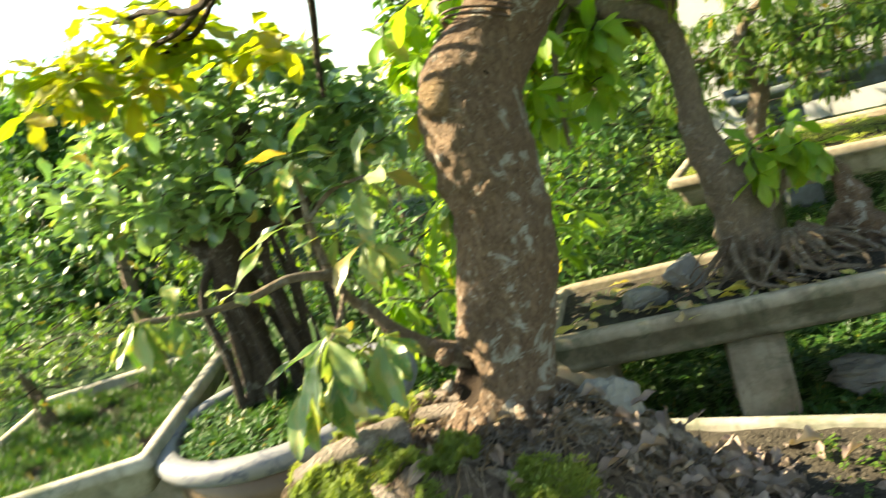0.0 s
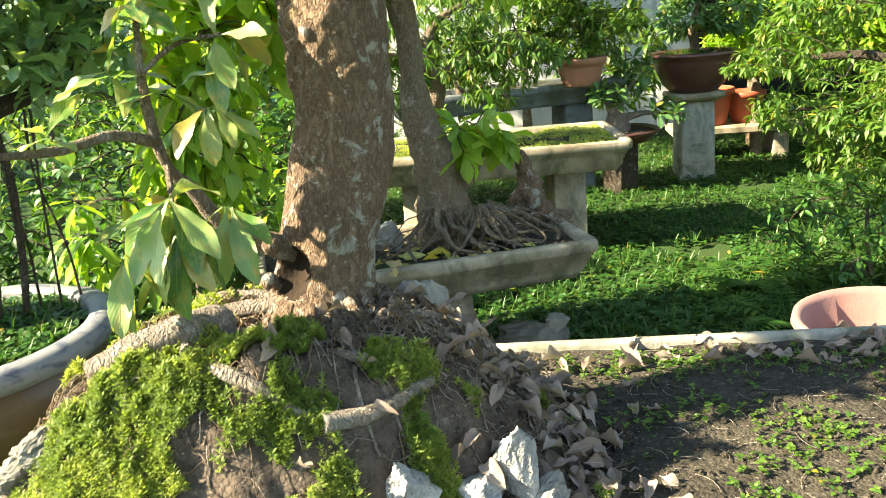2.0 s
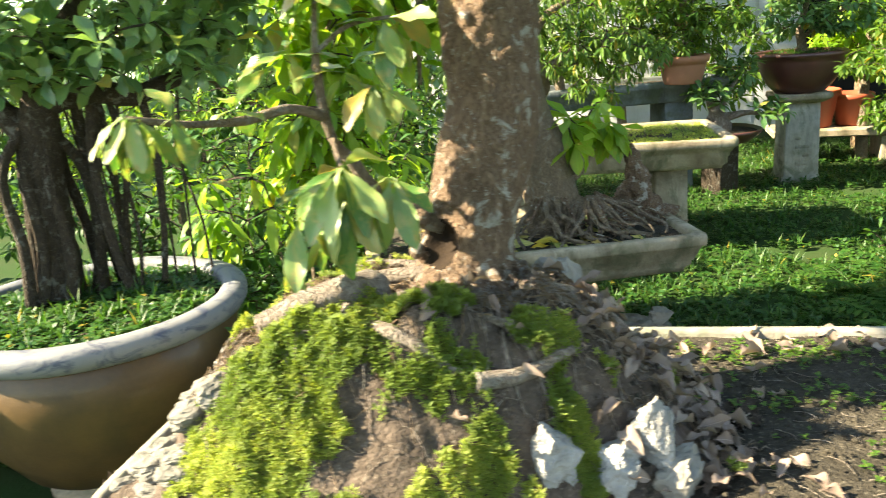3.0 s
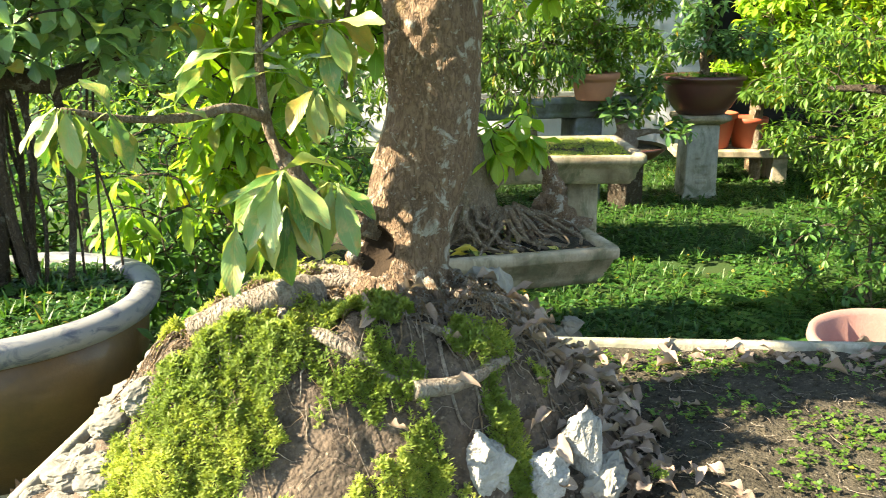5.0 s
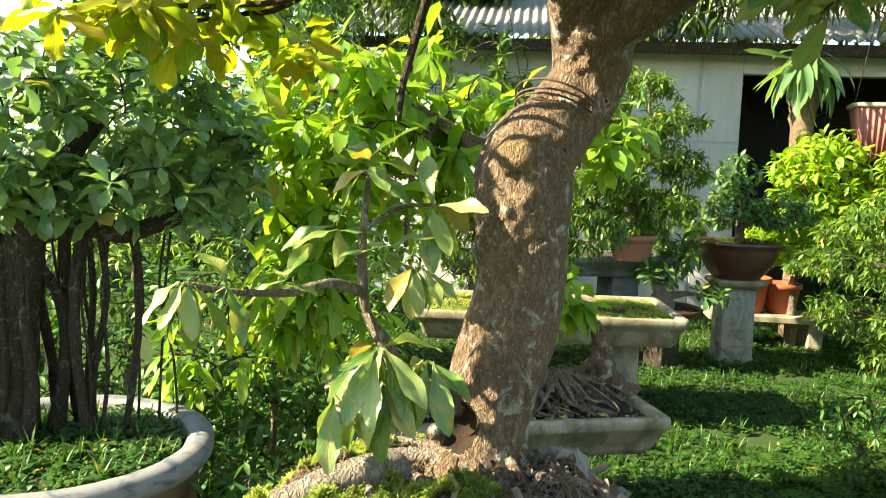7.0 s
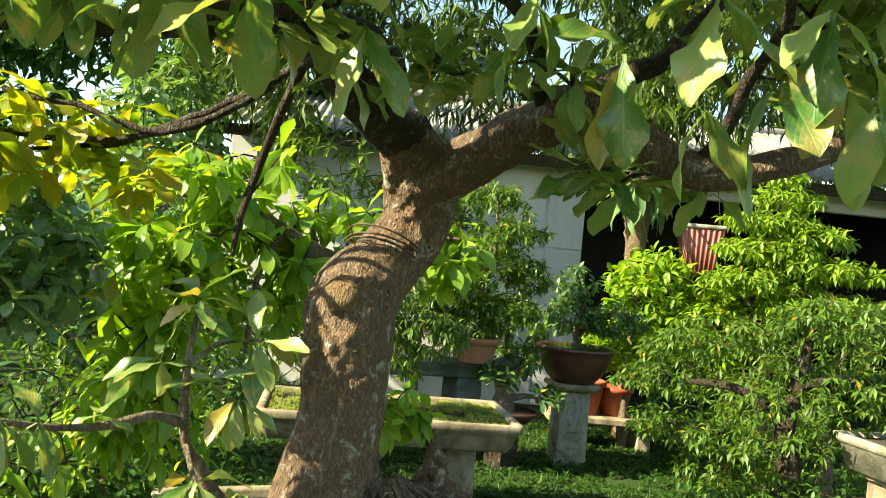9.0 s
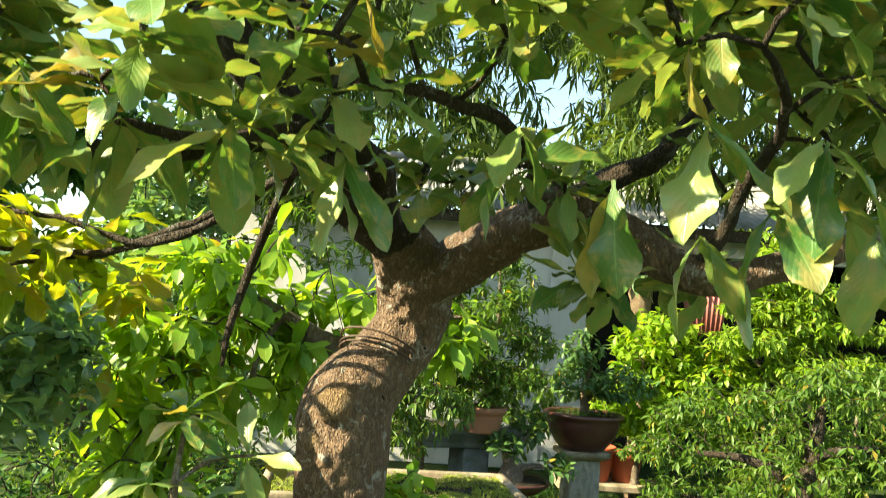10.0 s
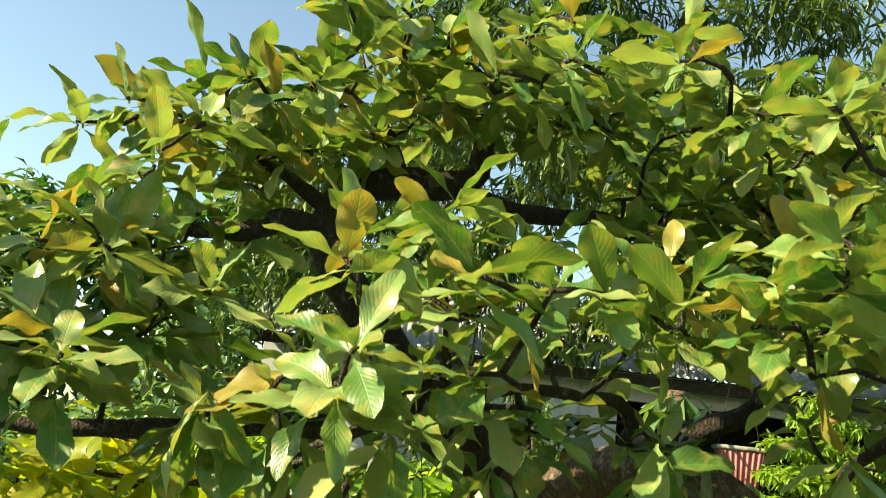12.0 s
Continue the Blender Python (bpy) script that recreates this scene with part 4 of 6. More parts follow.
    tips = in_pads(r, pads, 410, 0.6)
    twigs, ends = grow(nodes, tips, r)
    g = Geo()
    for rows in twigs:
        g.add(*tube(rows, 5, 0.15, 40))
    part("twig_tangle", g, M_bark_dark_shade, t, "thin dark crooked twigs", kind="stuff")
    mats = []
    for p, e in zip(tips, ends):
        axis = e * 0.5 + np.array((0, 0, 0.8)) + 0.2 * r.randn(3)
        mats += rosette(r, p, axis, r.randint(5, 9), 0.110, (42, 100), 0.14)
    for p, cnt, size in (((0.11, 0.63, 1.72), 4, 0.16), ((0.13, 0.55, 1.75), 4, 0.15), ((0.03, 0.69, 1.78), 3, 0.15), ((-0.05, 0.78, 1.80), 3, 0.14), ((0.24, 0.50, 1.74), 4, 0.14), ((0.27, 0.55, 1.77), 5, 0.15), ((-0.37, 0.86, 1.81), 8, 0.15), ((-0.25, 0.83, 1.78), 7, 0.145), ((0.05, 0.57, 1.84), 8, 0.15), ((-0.08, 0.73, 1.83), 5, 0.145), ((0.14, 0.50, 1.82), 7, 0.15), ((-0.48, 0.92, 1.80), 6, 0.14), ((-0.58, 0.90, 1.83), 7, 0.14)):
        mats += rosette(r, p, 0.2 * r.randn(3) + np.array((0, 0, 0.5)), cnt // 2 + 1, 0.88 * size, (60, 120), 1.1)
    # a dead stem and a guy wire below the crown
    dead = spline([(-0.11, 1.32, 1.90, 0.010), (-0.12, 1.44, 1.78, 0.009), (-0.13, 1.53, 1.66, 0.009), (-0.155, 1.54, 1.55, 0.007), (-0.165, 1.53, 1.48, 0.004)], 20)
    part("dead_branch", Geo().add(*tube(dead, 8, 0.2, 40)), M_bark_dark_shade, t, "bare dark hanging branch")
    for a, b in (((0.085, 1.50, 1.515), (-0.14, 1.23, 1.88)),):
        rows = [(*(np.array(a) * (1 - q) + np.array(b) * q - np.array((0, 0, 0.03 * math.sin(math.pi * q)))), 0.0009) for q in np.linspace(0, 1, 12)]
        part("guy_wire", Geo().add(*tube(rows, 5)), M_wire, t, "thin dark wire")
    # the low branch by the foot
    low = [[(-0.04, 1.475, 0.945, 0.026), (-0.11, 1.485, 0.975, 0.020), (-0.165, 1.49, 1.02, 0.016), (-0.20, 1.485, 1.08, 0.012), (-0.228, 1.475, 1.115, 0.010), (-0.245, 1.465, 1.17, 0.009), (-0.25, 1.46, 1.27, 0.008), (-0.24, 1.46, 1.38, 0.004)],
           [(-0.245, 1.465, 1.17, 0.010), (-0.31, 1.43, 1.192, 0.009), (-0.39, 1.40, 1.183, 0.008), (-0.48, 1.37, 1.19, 0.006), (-0.56, 1.34, 1.21, 0.004)],
           [(-0.235, 1.47, 1.13, 0.006), (-0.24, 1.40, 1.10, 0.005), (-0.245, 1.33, 1.09, 0.003)], [(-0.25, 1.46, 1.28, 0.005), (-0.19, 1.45, 1.32, 0.004), (-0.12, 1.43, 1.33, 0.003)]]
    for pts in low:
        part("branch", Geo().add(*tube(spline(pts, 22), 9, 0.18, 22)), M_bark_grey, t)
    near = []
    for p, axis, cnt, size, spread, sag in (((-0.25, 1.32, 1.10), (0.0, -0.5, 0.1), 15, 0.135, (35, 115), 1.0), ((-0.25, 1.315, 1.04), (0.0, -0.4, -0.1), 12, 0.135, (35, 115), 1.3), ((-0.33, 1.33, 1.02), (-0.2, -0.4, -0.1), 5, 0.13, (35, 110), 1.5), ((-0.16, 1.33, 1.07), (0.3, -0.4, 0.0), 8, 0.125, (35, 110), 1.0), ((-0.57, 1.33, 1.215), (-0.7, -0.2, 0.2), 10, 0.105, (35, 110), 1.0), ((-0.50, 1.34, 1.205), (-0.3, -0.6, 0.2), 6, 0.10, (35, 110), 0.9),
                                            ((-0.24, 1.46, 1.41), (0, 0, 1), 9, 0.105, (45, 100), 0.25), ((-0.12, 1.43, 1.33), (0.5, -0.1, 0.3), 8, 0.12, (40, 105), 0.6), ((-0.40, 1.39, 1.21), (-0.2, 0, 1), 5, 0.095, (45, 95), 0.3), ((-0.20, 1.46, 1.25), (0.2, 0.3, 0.5), 6, 0.105, (40, 100), 0.4),
                                            ((-0.30, 1.47, 1.29), (-0.3, 0.5, 0.5), 6, 0.105, (40, 100), 0.3), ((-0.15, 1.42, 1.22), (0.5, -0.4, 0.1), 7, 0.115, (35, 100), 0.9)):
        near += rosette(r, p, axis, cnt, size, spread, sag)
    mats = near + sorted(mats, key=lambda q: q[1, 3] + 0.3 * abs(q[0, 3]))
    leaves_under(t, "leaf", LEAF_NARROW, mats[: len(near)])
    leaves_under(t, "leaf", LEAF_MESHES, mats[len(near) : 300])
    old = []
    for p in in_pads(r, [((-0.62, 1.62, 1.65), (0.18, 0.10, 0.06)), ((-0.42, 1.77, 1.66), (0.18, 0.12, 0.08)), ((-0.56, 1.66, 1.74), (0.28, 0.12, 0.06))], 34):
        old += rosette(r, p, (0.2 * r.randn(), 0.2 * r.randn(), 0.8), r.randint(4, 8), 0.105, (50, 110), 0.5)
    leaves_under(t, "leaf", LEAF_OLD_BACKLIT, old, "yellow ageing leaf with backlight painted into its yellow")
    rest = Geo()
    for i, s in enumerate(LEAF_MAIN):
        rest.scatter(s, mats[300 + i :: len(LEAF_MAIN)])
    part("foliage", rest, M_leaf, t, "many broad yellow-green leaves in whorls", kind="stuff")
    # roots over the mound
    for pts, rad in ((((-0.20, 1.40), (-0.25, 1.370), (-0.33, 1.37), (-0.41, 1.40)), 0.034), (((-0.27, 1.355), (-0.25, 1.28), (-0.21, 1.225), (-0.16, 1.195), (-0.11, 1.17)), 0.014), (((-0.10, 1.16), (-0.06, 1.165), (0.01, 1.175), (0.06, 1.195), (0.10, 1.22)), 0.017),
                     (((0.10, 1.33), (0.17, 1.36), (0.245, 1.40), (0.31, 1.42), (0.35, 1.40)), 0.014), (((-0.15, 1.44), (-0.12, 1.35), (-0.085, 1.29), (-0.015, 1.24), (0.06, 1.235), (0.14, 1.25)), 0.010), (((-0.07, 1.45), (-0.18, 1.50), (-0.30, 1.53), (-0.40, 1.58)), 0.018),
                     (((0.10, 1.43), (0.20, 1.43), (0.30, 1.45), (0.38, 1.49)), 0.009), (((-0.03, 1.40), (-0.01, 1.33), (0.06, 1.28), (0.16, 1.26)), 0.008), (((-0.08, 1.50), (-0.17, 1.56), (-0.26, 1.62)), 0.014), (((0.03, 1.36), (0.10, 1.31), (0.20, 1.30), (0.27, 1.25)), 0.006),
                     (((-0.09, 1.42), (-0.13, 1.39), (-0.15, 1.33), (-0.20, 1.30)), 0.009), (((-0.02, 1.24), (-0.03, 1.19), (-0.025, 1.13)), 0.004), (((0.0, 1.25), (0.015, 1.19), (0.03, 1.15)), 0.004), (((0.22, 1.36), (0.30, 1.32), (0.37, 1.33), (0.43, 1.29)), 0.005)):
        flat = spline([(*p, 0.0, rad * (1 - 0.55 * i / len(pts))) for i, p in enumerate(pts)], 30)
        rows = np.array([(x, y, height_soil(x, y) + 0.62 * q, q) for x, y, _, q in flat])
        rows[:, 2] = np.convolve(np.pad(rows[:, 2], 5, "edge"), np.ones(11) / 11, "valid")
        part("root", Geo().add(*tube(rows, 14, 0.22, 20)), M_root, t)
    # thin fibres: over the mound, on its ridge and round the trunk's foot
    fine, straw = Geo(), Geo()
    for cx, cy, sx, sy, count, rad in ((-0.02, 1.36, 0.14, 0.05, 330, 0.0015), (-0.32, 1.45, 0.11, 0.06, 300, 0.0012), (0.24, 1.35, 0.11, 0.09, 130, 0.0014), (-0.25, 1.20, 0.12, 0.05, 25, 0.0007), (0.02, 1.20, 0.10, 0.05, 30, 0.0009)):
        for _ in range(count):
            x, y = r.normal(cx, sx), r.normal(cy, sy)
            a, step, rows = r.uniform(0, 6.28), r.uniform(0.007, 0.014), []
            lift = r.uniform(0.004, 0.018)
            for k in range(r.randint(7, 15)):
                rows.append((x, y, height_soil(x, y) + 0.003 + lift * abs(math.sin(k * 0.6 + a)), rad * r.uniform(0.5, 1.5)))
                a += r.uniform(-0.5, 0.5)
                x, y = x + step * math.cos(a), y + step * math.sin(a)
            (straw if r.rand() < (0.75 if cx < -0.2 and cy > 1.4 else 0.35) else fine).add(*tube(rows, 5))
    part("root_tangle", fine, M_root, t, "tangle of thin grey root fibres", kind="stuff")
    part("fibre_tangle", straw, M_straw, t, "tangle of orange-brown dry fibres on the ridge", kind="stuff")
    # roots that stand out round the foot
    for k in range(9):
        a = -2.9 + 3.2 * k / 8 + r.uniform(-0.1, 0.1)
        rows = []
        for q in np.linspace(0, 1, 8):
            x, y = -0.005 + (0.085 + 0.13 * q) * math.cos(a + 0.3 * q), 1.47 + (0.085 + 0.13 * q) * math.sin(a + 0.3 * q)
            rows.append((x, y, max(height_soil(x, y) + 0.002, 0.86 - 0.12 * q), 0.011 * (1 - 0.6 * q)))
        part("root", Geo().add(*tube(rows, 10, 0.35, 30)), M_bark, t)


main_tree()


# ---- leaf kinds of the other plants ----
def kinds(material, name="leaf", n=4, across=3, along=4, **shape):
    forms = [leaf_shape(across=across, along=along, seed=40 + i, droop=0.08 + 0.12 * i, twist=0.25 * (-1) ** i, **shape) for i in range(n)]
    return forms, [Geo().add(*f).mesh(name, material) for f in forms], material


K_fresh = kinds(M_leaf_fresh, wide=0.36, peak=0.55, fold=0.25, across=3, along=5)
K_ficus = kinds(M_leaf_ficus, wide=0.46, peak=0.55, fold=0.35, wave=0.08, along=5, across=3)
K_fine = kinds(M_leaf_fine, wide=0.32, peak=0.45, fold=0.3, along=2)
M_leaf_feather = leaf_material("leaf_feathery", [(0.10, 0.20, 0.020), (0.16, 0.27, 0.030), (0.23, 0.32, 0.040), (0.12, 0.22, 0.022)], old=0.02, through=0.4, veins=0.2)
K_feather = kinds(M_leaf_feather, wide=0.32, peak=0.45, fold=0.3, along=2)
K_narrow = kinds(M_leaf_fine, wide=0.20, peak=0.40, fold=0.3, along=3)
K_dark = kinds(M_leaf_dark, wide=0.38, peak=0.5, fold=0.25, along=3)
K_long = kinds(M_leaf_fresh, wide=0.24, peak=0.5, fold=0.25, along=6)
K_blue = kinds(M_leaf_blue, wide=0.40, peak=0.55, fold=0.2, along=4)
K_far = kinds(M_leaf_dark, wide=0.40, peak=0.5, fold=0.25, along=2, across=2)
K_bamboo = kinds(M_bamboo, wide=0.14, peak=0.5, fold=0.2, along=2, across=2)


def plant(name, label, at, stems, pads, tips, kind, size, per=(5, 8), spread=(40, 110), sag=0.3, singles=150, seed=1, bark=None, thin=0.0022, category="tree", group="", up=0.6, wild=0.3, twig_sides=3):
    """A woody plant: stems as rows of (x, y, z, radius), a crown in pads of leaves on twigs."""
    r = np.random.RandomState(seed)
    t = thing(name, at, label, category, group)
    bark = bark or M_bark_grey
    nodes = []
    for i, pts in enumerate(stems):
        rows = spline(pts, max(10, 7 * len(pts)))
        part("trunk" if i == 0 else "branch", Geo().add(*tube(rows, 12 if i == 0 else 8, 0.18, 18)), bark, t)
        nodes += [q[:3] for q in rows[len(rows) // 3 :]]
    ends_at = in_pads(r, pads, tips)
    twigs, ends = grow(nodes, ends_at, r, thin=thin)
    g = Geo()
    for rows in twigs:
        g.add(*tube(rows, twig_sides, 0, cap=False))
    part("twig_tangle", g, M_bark_dark_shade, t, kind="stuff")
    mats = []
    for p, e in zip(ends_at, ends):
        axis = e * 0.6 + np.array((0, 0, up)) + wild * r.randn(3)
        mats += rosette(r, p, axis, r.randint(*per), size, spread, sag)
    mats.sort(key=lambda q: q[:2, 3] @ NN[:2])
    forms, meshes, material = kind
    leaves_under(t, "leaf", meshes, mats[:singles])
    rest = Geo()
    for i, s in enumerate(forms):
        rest.scatter(s, mats[singles + i :: len(forms)])
    if len(mats) > singles:
        part("foliage", rest, material, t, kind="stuff")
    return t, r


def rock(name, at, size, seed, material, label, group="", turn=0.0, jag=0.35, parent=None):
    r = np.random.RandomState(seed)
    off = r.uniform(-50, 50, 3)
    cuts = [(np.array((math.cos(a) * math.cos(e), math.sin(a) * math.cos(e), math.sin(e))), r.uniform(0.55, 0.92)) for a, e in zip(r.uniform(0, 6.28, 11), r.uniform(-0.5, 1.3, 11))]
    rings, n = [], 32
    for k in range(25):
        a = math.pi * k / 24
        ring = circle(max(math.sin(a), 0.03), -math.cos(a), n)
        out = []
        for q in ring:
            d = 1 + jag * noise.fractal(Vector(q * 1.1 + off), 0.9, 2.0, 4) + 0.5 * jag * abs(noise.noise(Vector(q * 2.7 + off)))
            q = q * d
            for normal, far in cuts if jag > 0.3 else ():
                q = q - normal * max(0.0, q @ normal - far)
            out.append(q * (1 + 0.28 * jag * noise.noise(Vector(q * 3.5 + off)) + 0.14 * jag * noise.noise(Vector(q * 11 + off))))
        rings.append(np.array(out))
    v, f = loft(rings)
    m = np.array(pose(*at, 0, 0, turn))
    v = moved(v * np.array(size) / 2, m)
    return solo(name, Geo().add(v, f), material, label, "stone", group, smooth=False)


# ---- tree in the second tray ----
def second_tree():
    t, r = plant("rooted_bonsai", "slender grey trunk on exposed spreading roots, bright hanging leaves", (0.80, 2.90, 0.48),
          [[(0.84, 2.90, 0.46, 0.125), (0.835, 2.90, 0.58, 0.105), (0.828, 2.90, 0.69, 0.092), (0.803, 2.90, 0.83, 0.082), (0.762, 2.90, 0.97, 0.062), (0.752, 2.90, 1.08, 0.052), (0.757, 2.90, 1.17, 0.045), (0.738, 2.90, 1.35, 0.048), (0.70, 2.90, 1.43, 0.052), (0.61, 2.90, 1.47, 0.044), (0.45, 2.92, 1.56, 0.03), (0.25, 2.95, 1.64, 0.02), (0.05, 2.98, 1.66, 0.01)],
           [(0.73, 2.90, 1.40, 0.03), (0.80, 2.85, 1.52, 0.022), (0.98, 2.80, 1.58, 0.015), (1.15, 2.74, 1.60, 0.008)],
           [(0.45, 2.92, 1.56, 0.018), (0.36, 2.88, 1.42, 0.012), (0.33, 2.86, 1.25, 0.010), (0.32, 2.85, 1.10, 0.007)],
           [(0.30, 2.94, 1.62, 0.014), (0.12, 2.90, 1.48, 0.010), (0.0, 2.86, 1.30, 0.006)],
           [(0.80, 2.88, 0.66, 0.022), (0.90, 2.87, 0.68, 0.018), (0.97, 2.88, 0.72, 0.011), (1.0, 2.88, 0.80, 0.007), (1.0, 2.89, 0.92, 0.004)]],
          [((0.05, 2.92, 1.60), (0.32, 0.24, 0.18)), ((0.05, 2.88, 1.32), (0.25, 0.20, 0.24)), ((-0.02, 2.85, 1.06), (0.18, 0.14, 0.16)), ((0.36, 2.90, 1.42), (0.20, 0.18, 0.24)), ((0.30, 2.95, 1.76), (0.38, 0.24, 0.13)), ((0.56, 2.94, 1.56), (0.18, 0.16, 0.14)), ((0.88, 2.86, 1.62), (0.24, 0.18, 0.14)), ((1.10, 2.75, 1.55), (0.14, 0.14, 0.14)), ((1.01, 2.87, 0.90), (0.14, 0.11, 0.08)), ((1.0, 2.86, 0.86), (0.15, 0.11, 0.07))],
          185, K_fresh, 0.145, (6, 10), (35, 105), 0.7, 300, 5, bark=M_bark_grey)
    for cx, cy, top, count, lo, hi in ((0.82, 2.88, 0.17, 16, -3.1, -0.2), (0.95, 2.83, 0.13, 34, -2.9, 0.15)):
        for i in range(count):
            a = lo + (hi - lo) * (i + r.uniform(-0.3, 0.3)) / count
            ln = r.uniform(0.20, 0.42) * (0.62 if abs(a + 1.57) < 0.8 else 1.0)
            bend, rad = r.uniform(-0.9, 0.9), r.choice([0.003, 0.005, 0.007, 0.010, 0.013])
            kink = 0.03 * r.randn(6)
            rows = []
            for k in range(6):
                s = k / 5
                b = a + bend * s * s + kink[k]
                y = max(2.60, cy + (0.04 + ln * s) * math.sin(b))
                rows.append((cx + (0.04 + ln * s) * math.cos(b), y, 0.486 + top * (1 - s) ** 1.3 + 0.02 * r.randn() * s * (1 - s) * 3, rad * (1 - 0.5 * s)))
            part("root", Geo().add(*tube(spline(rows, 18), 7, 0.2, 34)), M_bark_grey if rad > 0.006 else M_bark, t)
    for sx, sy, h, lean in ((1.23, 2.87, 0.33, -0.05), (1.13, 2.88, 0.18, 0.02)):
        rows = spline([(sx + 0.03, sy, 0.46, 0.085), (sx + lean * 0.4, sy, 0.46 + h * 0.4, 0.050), (sx + lean, sy, 0.46 + h * 0.8, 0.030), (sx + lean * 1.3, sy, 0.46 + h, 0.012)], 24)
        solo("stump", Geo().add(*tube(rows, 22, 0.9, 20)), M_bark, "jagged weathered brown stump standing in the tray", "stump", "stumps in the tray")


second_tree()


# ---- banyan in the round pot ----
def banyan():
    stems = [[(-0.95, 2.70, 0.54, 0.085), (-0.93, 2.70, 0.75, 0.065), (-0.92, 2.69, 1.0, 0.06), (-0.88, 2.68, 1.20, 0.05), (-0.80, 2.70, 1.36, 0.035), (-0.70, 2.74, 1.50, 0.02)],
             [(-0.90, 2.68, 1.15, 0.038), (-0.75, 2.66, 1.19, 0.036), (-0.63, 2.66, 1.17, 0.032), (-0.52, 2.68, 1.20, 0.024), (-0.36, 2.74, 1.25, 0.014)],
             [(-0.92, 2.69, 1.05, 0.04), (-1.08, 2.72, 1.25, 0.03), (-1.25, 2.78, 1.38, 0.018)]]
    r = np.random.RandomState(3)
    for i in range(9):
        x, y = -0.93 + r.uniform(-0.10, 0.12), 2.68 + r.uniform(-0.09, 0.06)
        stems.append([(x - 0.02, y, 0.53, r.uniform(0.018, 0.030)), (x + r.uniform(-0.02, 0.02), y, 0.75, 0.018), (x + r.uniform(-0.02, 0.03), y + 0.01, 0.98, 0.016), (-0.90 + r.uniform(-0.05, 0.05), 2.68, 1.16, 0.014)])
    for i in range(18):
        x, y = r.uniform(-0.95, -0.50), 2.68 + r.uniform(-0.06, 0.12)
        rad = r.choice([0.004, 0.006, 0.010, 0.016])
        stems.append([(x + r.uniform(-0.04, 0.04), y, 0.54, rad * 1.1), (x + r.uniform(-0.03, 0.03), y, 0.75, rad), (x + r.uniform(-0.02, 0.02), y - 0.01, 0.98, rad), (x, 2.67, 1.17, rad)])
    plant("banyan_bonsai", "banyan with many dark hanging roots and dense leathery leaves", (-0.80, 2.58, 0.555), stems,
          [((-0.80, 2.68, 1.48), (0.56, 0.40, 0.24)), ((-0.42, 2.76, 1.40), (0.26, 0.28, 0.20)), ((-1.20, 2.80, 1.40), (0.30, 0.30, 0.20)), ((-0.70, 2.55, 1.30), (0.5, 0.28, 0.10)), ((-0.80, 2.70, 1.62), (0.45, 0.35, 0.14))], 340, K_ficus, 0.092, (5, 9), (40, 100), 0.05, 300, 21, bark=M_bark_dark_shade, thin=0.0016, wild=0.5)


banyan()

# ---- trees in the farther trays ----
plant("weeping_bonsai", "gnarled small tree with fine drooping yellow-green leaves", (1.30, 4.12, 0.61),
      [[(1.30, 4.12, 0.60, 0.07), (1.28, 4.11, 0.75, 0.05), (1.33, 4.08, 0.95, 0.045), (1.27, 4.05, 1.15, 0.035), (1.35, 4.02, 1.30, 0.02), (1.5, 3.98, 1.38, 0.01)], [(1.30, 4.08, 0.98, 0.025), (1.48, 4.0, 1.10, 0.018), (1.70, 3.92, 1.15, 0.01)], [(1.30, 4.08, 1.05, 0.02), (1.15, 4.15, 1.14, 0.014), (0.98, 4.25, 1.16, 0.008)]],
      [((1.42, 3.98, 1.12), (0.28, 0.22, 0.14)), ((1.72, 3.88, 1.10), (0.26, 0.20, 0.14)), ((1.05, 4.25, 1.04), (0.22, 0.18, 0.16)), ((1.45, 4.0, 1.36), (0.30, 0.22, 0.12)), ((1.55, 3.85, 0.95), (0.2, 0.15, 0.1)), ((1.15, 4.2, 1.22), (0.3, 0.2, 0.14))], 430, K_narrow, 0.075, (6, 10), (50, 120), 0.9, 150, 31, category="tree")
plant("tiered_bonsai", "tall tiered bonsai with small glossy leaves in a clay pot", (2.72, 4.84, 0.81),
      [[(2.72, 4.86, 0.90, 0.035), (2.74, 4.84, 1.10, 0.03), (2.70, 4.84, 1.35, 0.026), (2.76, 4.80, 1.60, 0.02), (2.74, 4.78, 1.90, 0.01), (2.72, 4.78, 2.05, 0.006)], [(2.73, 4.84, 1.15, 0.015), (2.55, 4.88, 1.22, 0.01), (2.40, 4.92, 1.25, 0.005)], [(2.74, 4.82, 1.45, 0.012), (2.92, 4.70, 1.50, 0.008), (3.05, 4.62, 1.52, 0.004)]],
      [((2.60, 4.88, 1.06), (0.36, 0.22, 0.10)), ((2.60, 4.88, 1.28), (0.34, 0.22, 0.10)), ((2.85, 4.72, 1.52), (0.32, 0.22, 0.07)), ((2.88, 4.66, 1.76), (0.26, 0.2, 0.06)), ((2.70, 4.78, 2.0), (0.22, 0.18, 0.08)), ((2.35, 4.98, 1.10), (0.25, 0.2, 0.14)), ((2.72, 4.78, 1.66), (0.30, 0.22, 0.07)), ((2.45, 4.75, 1.40), (0.26, 0.2, 0.10)), ((3.05, 4.72, 1.42), (0.22, 0.2, 0.08)), ((2.85, 4.66, 1.2), (0.25, 0.2, 0.08))], 640, K_fine, 0.072, (7, 11), (40, 115), 0.4, 120, 32)
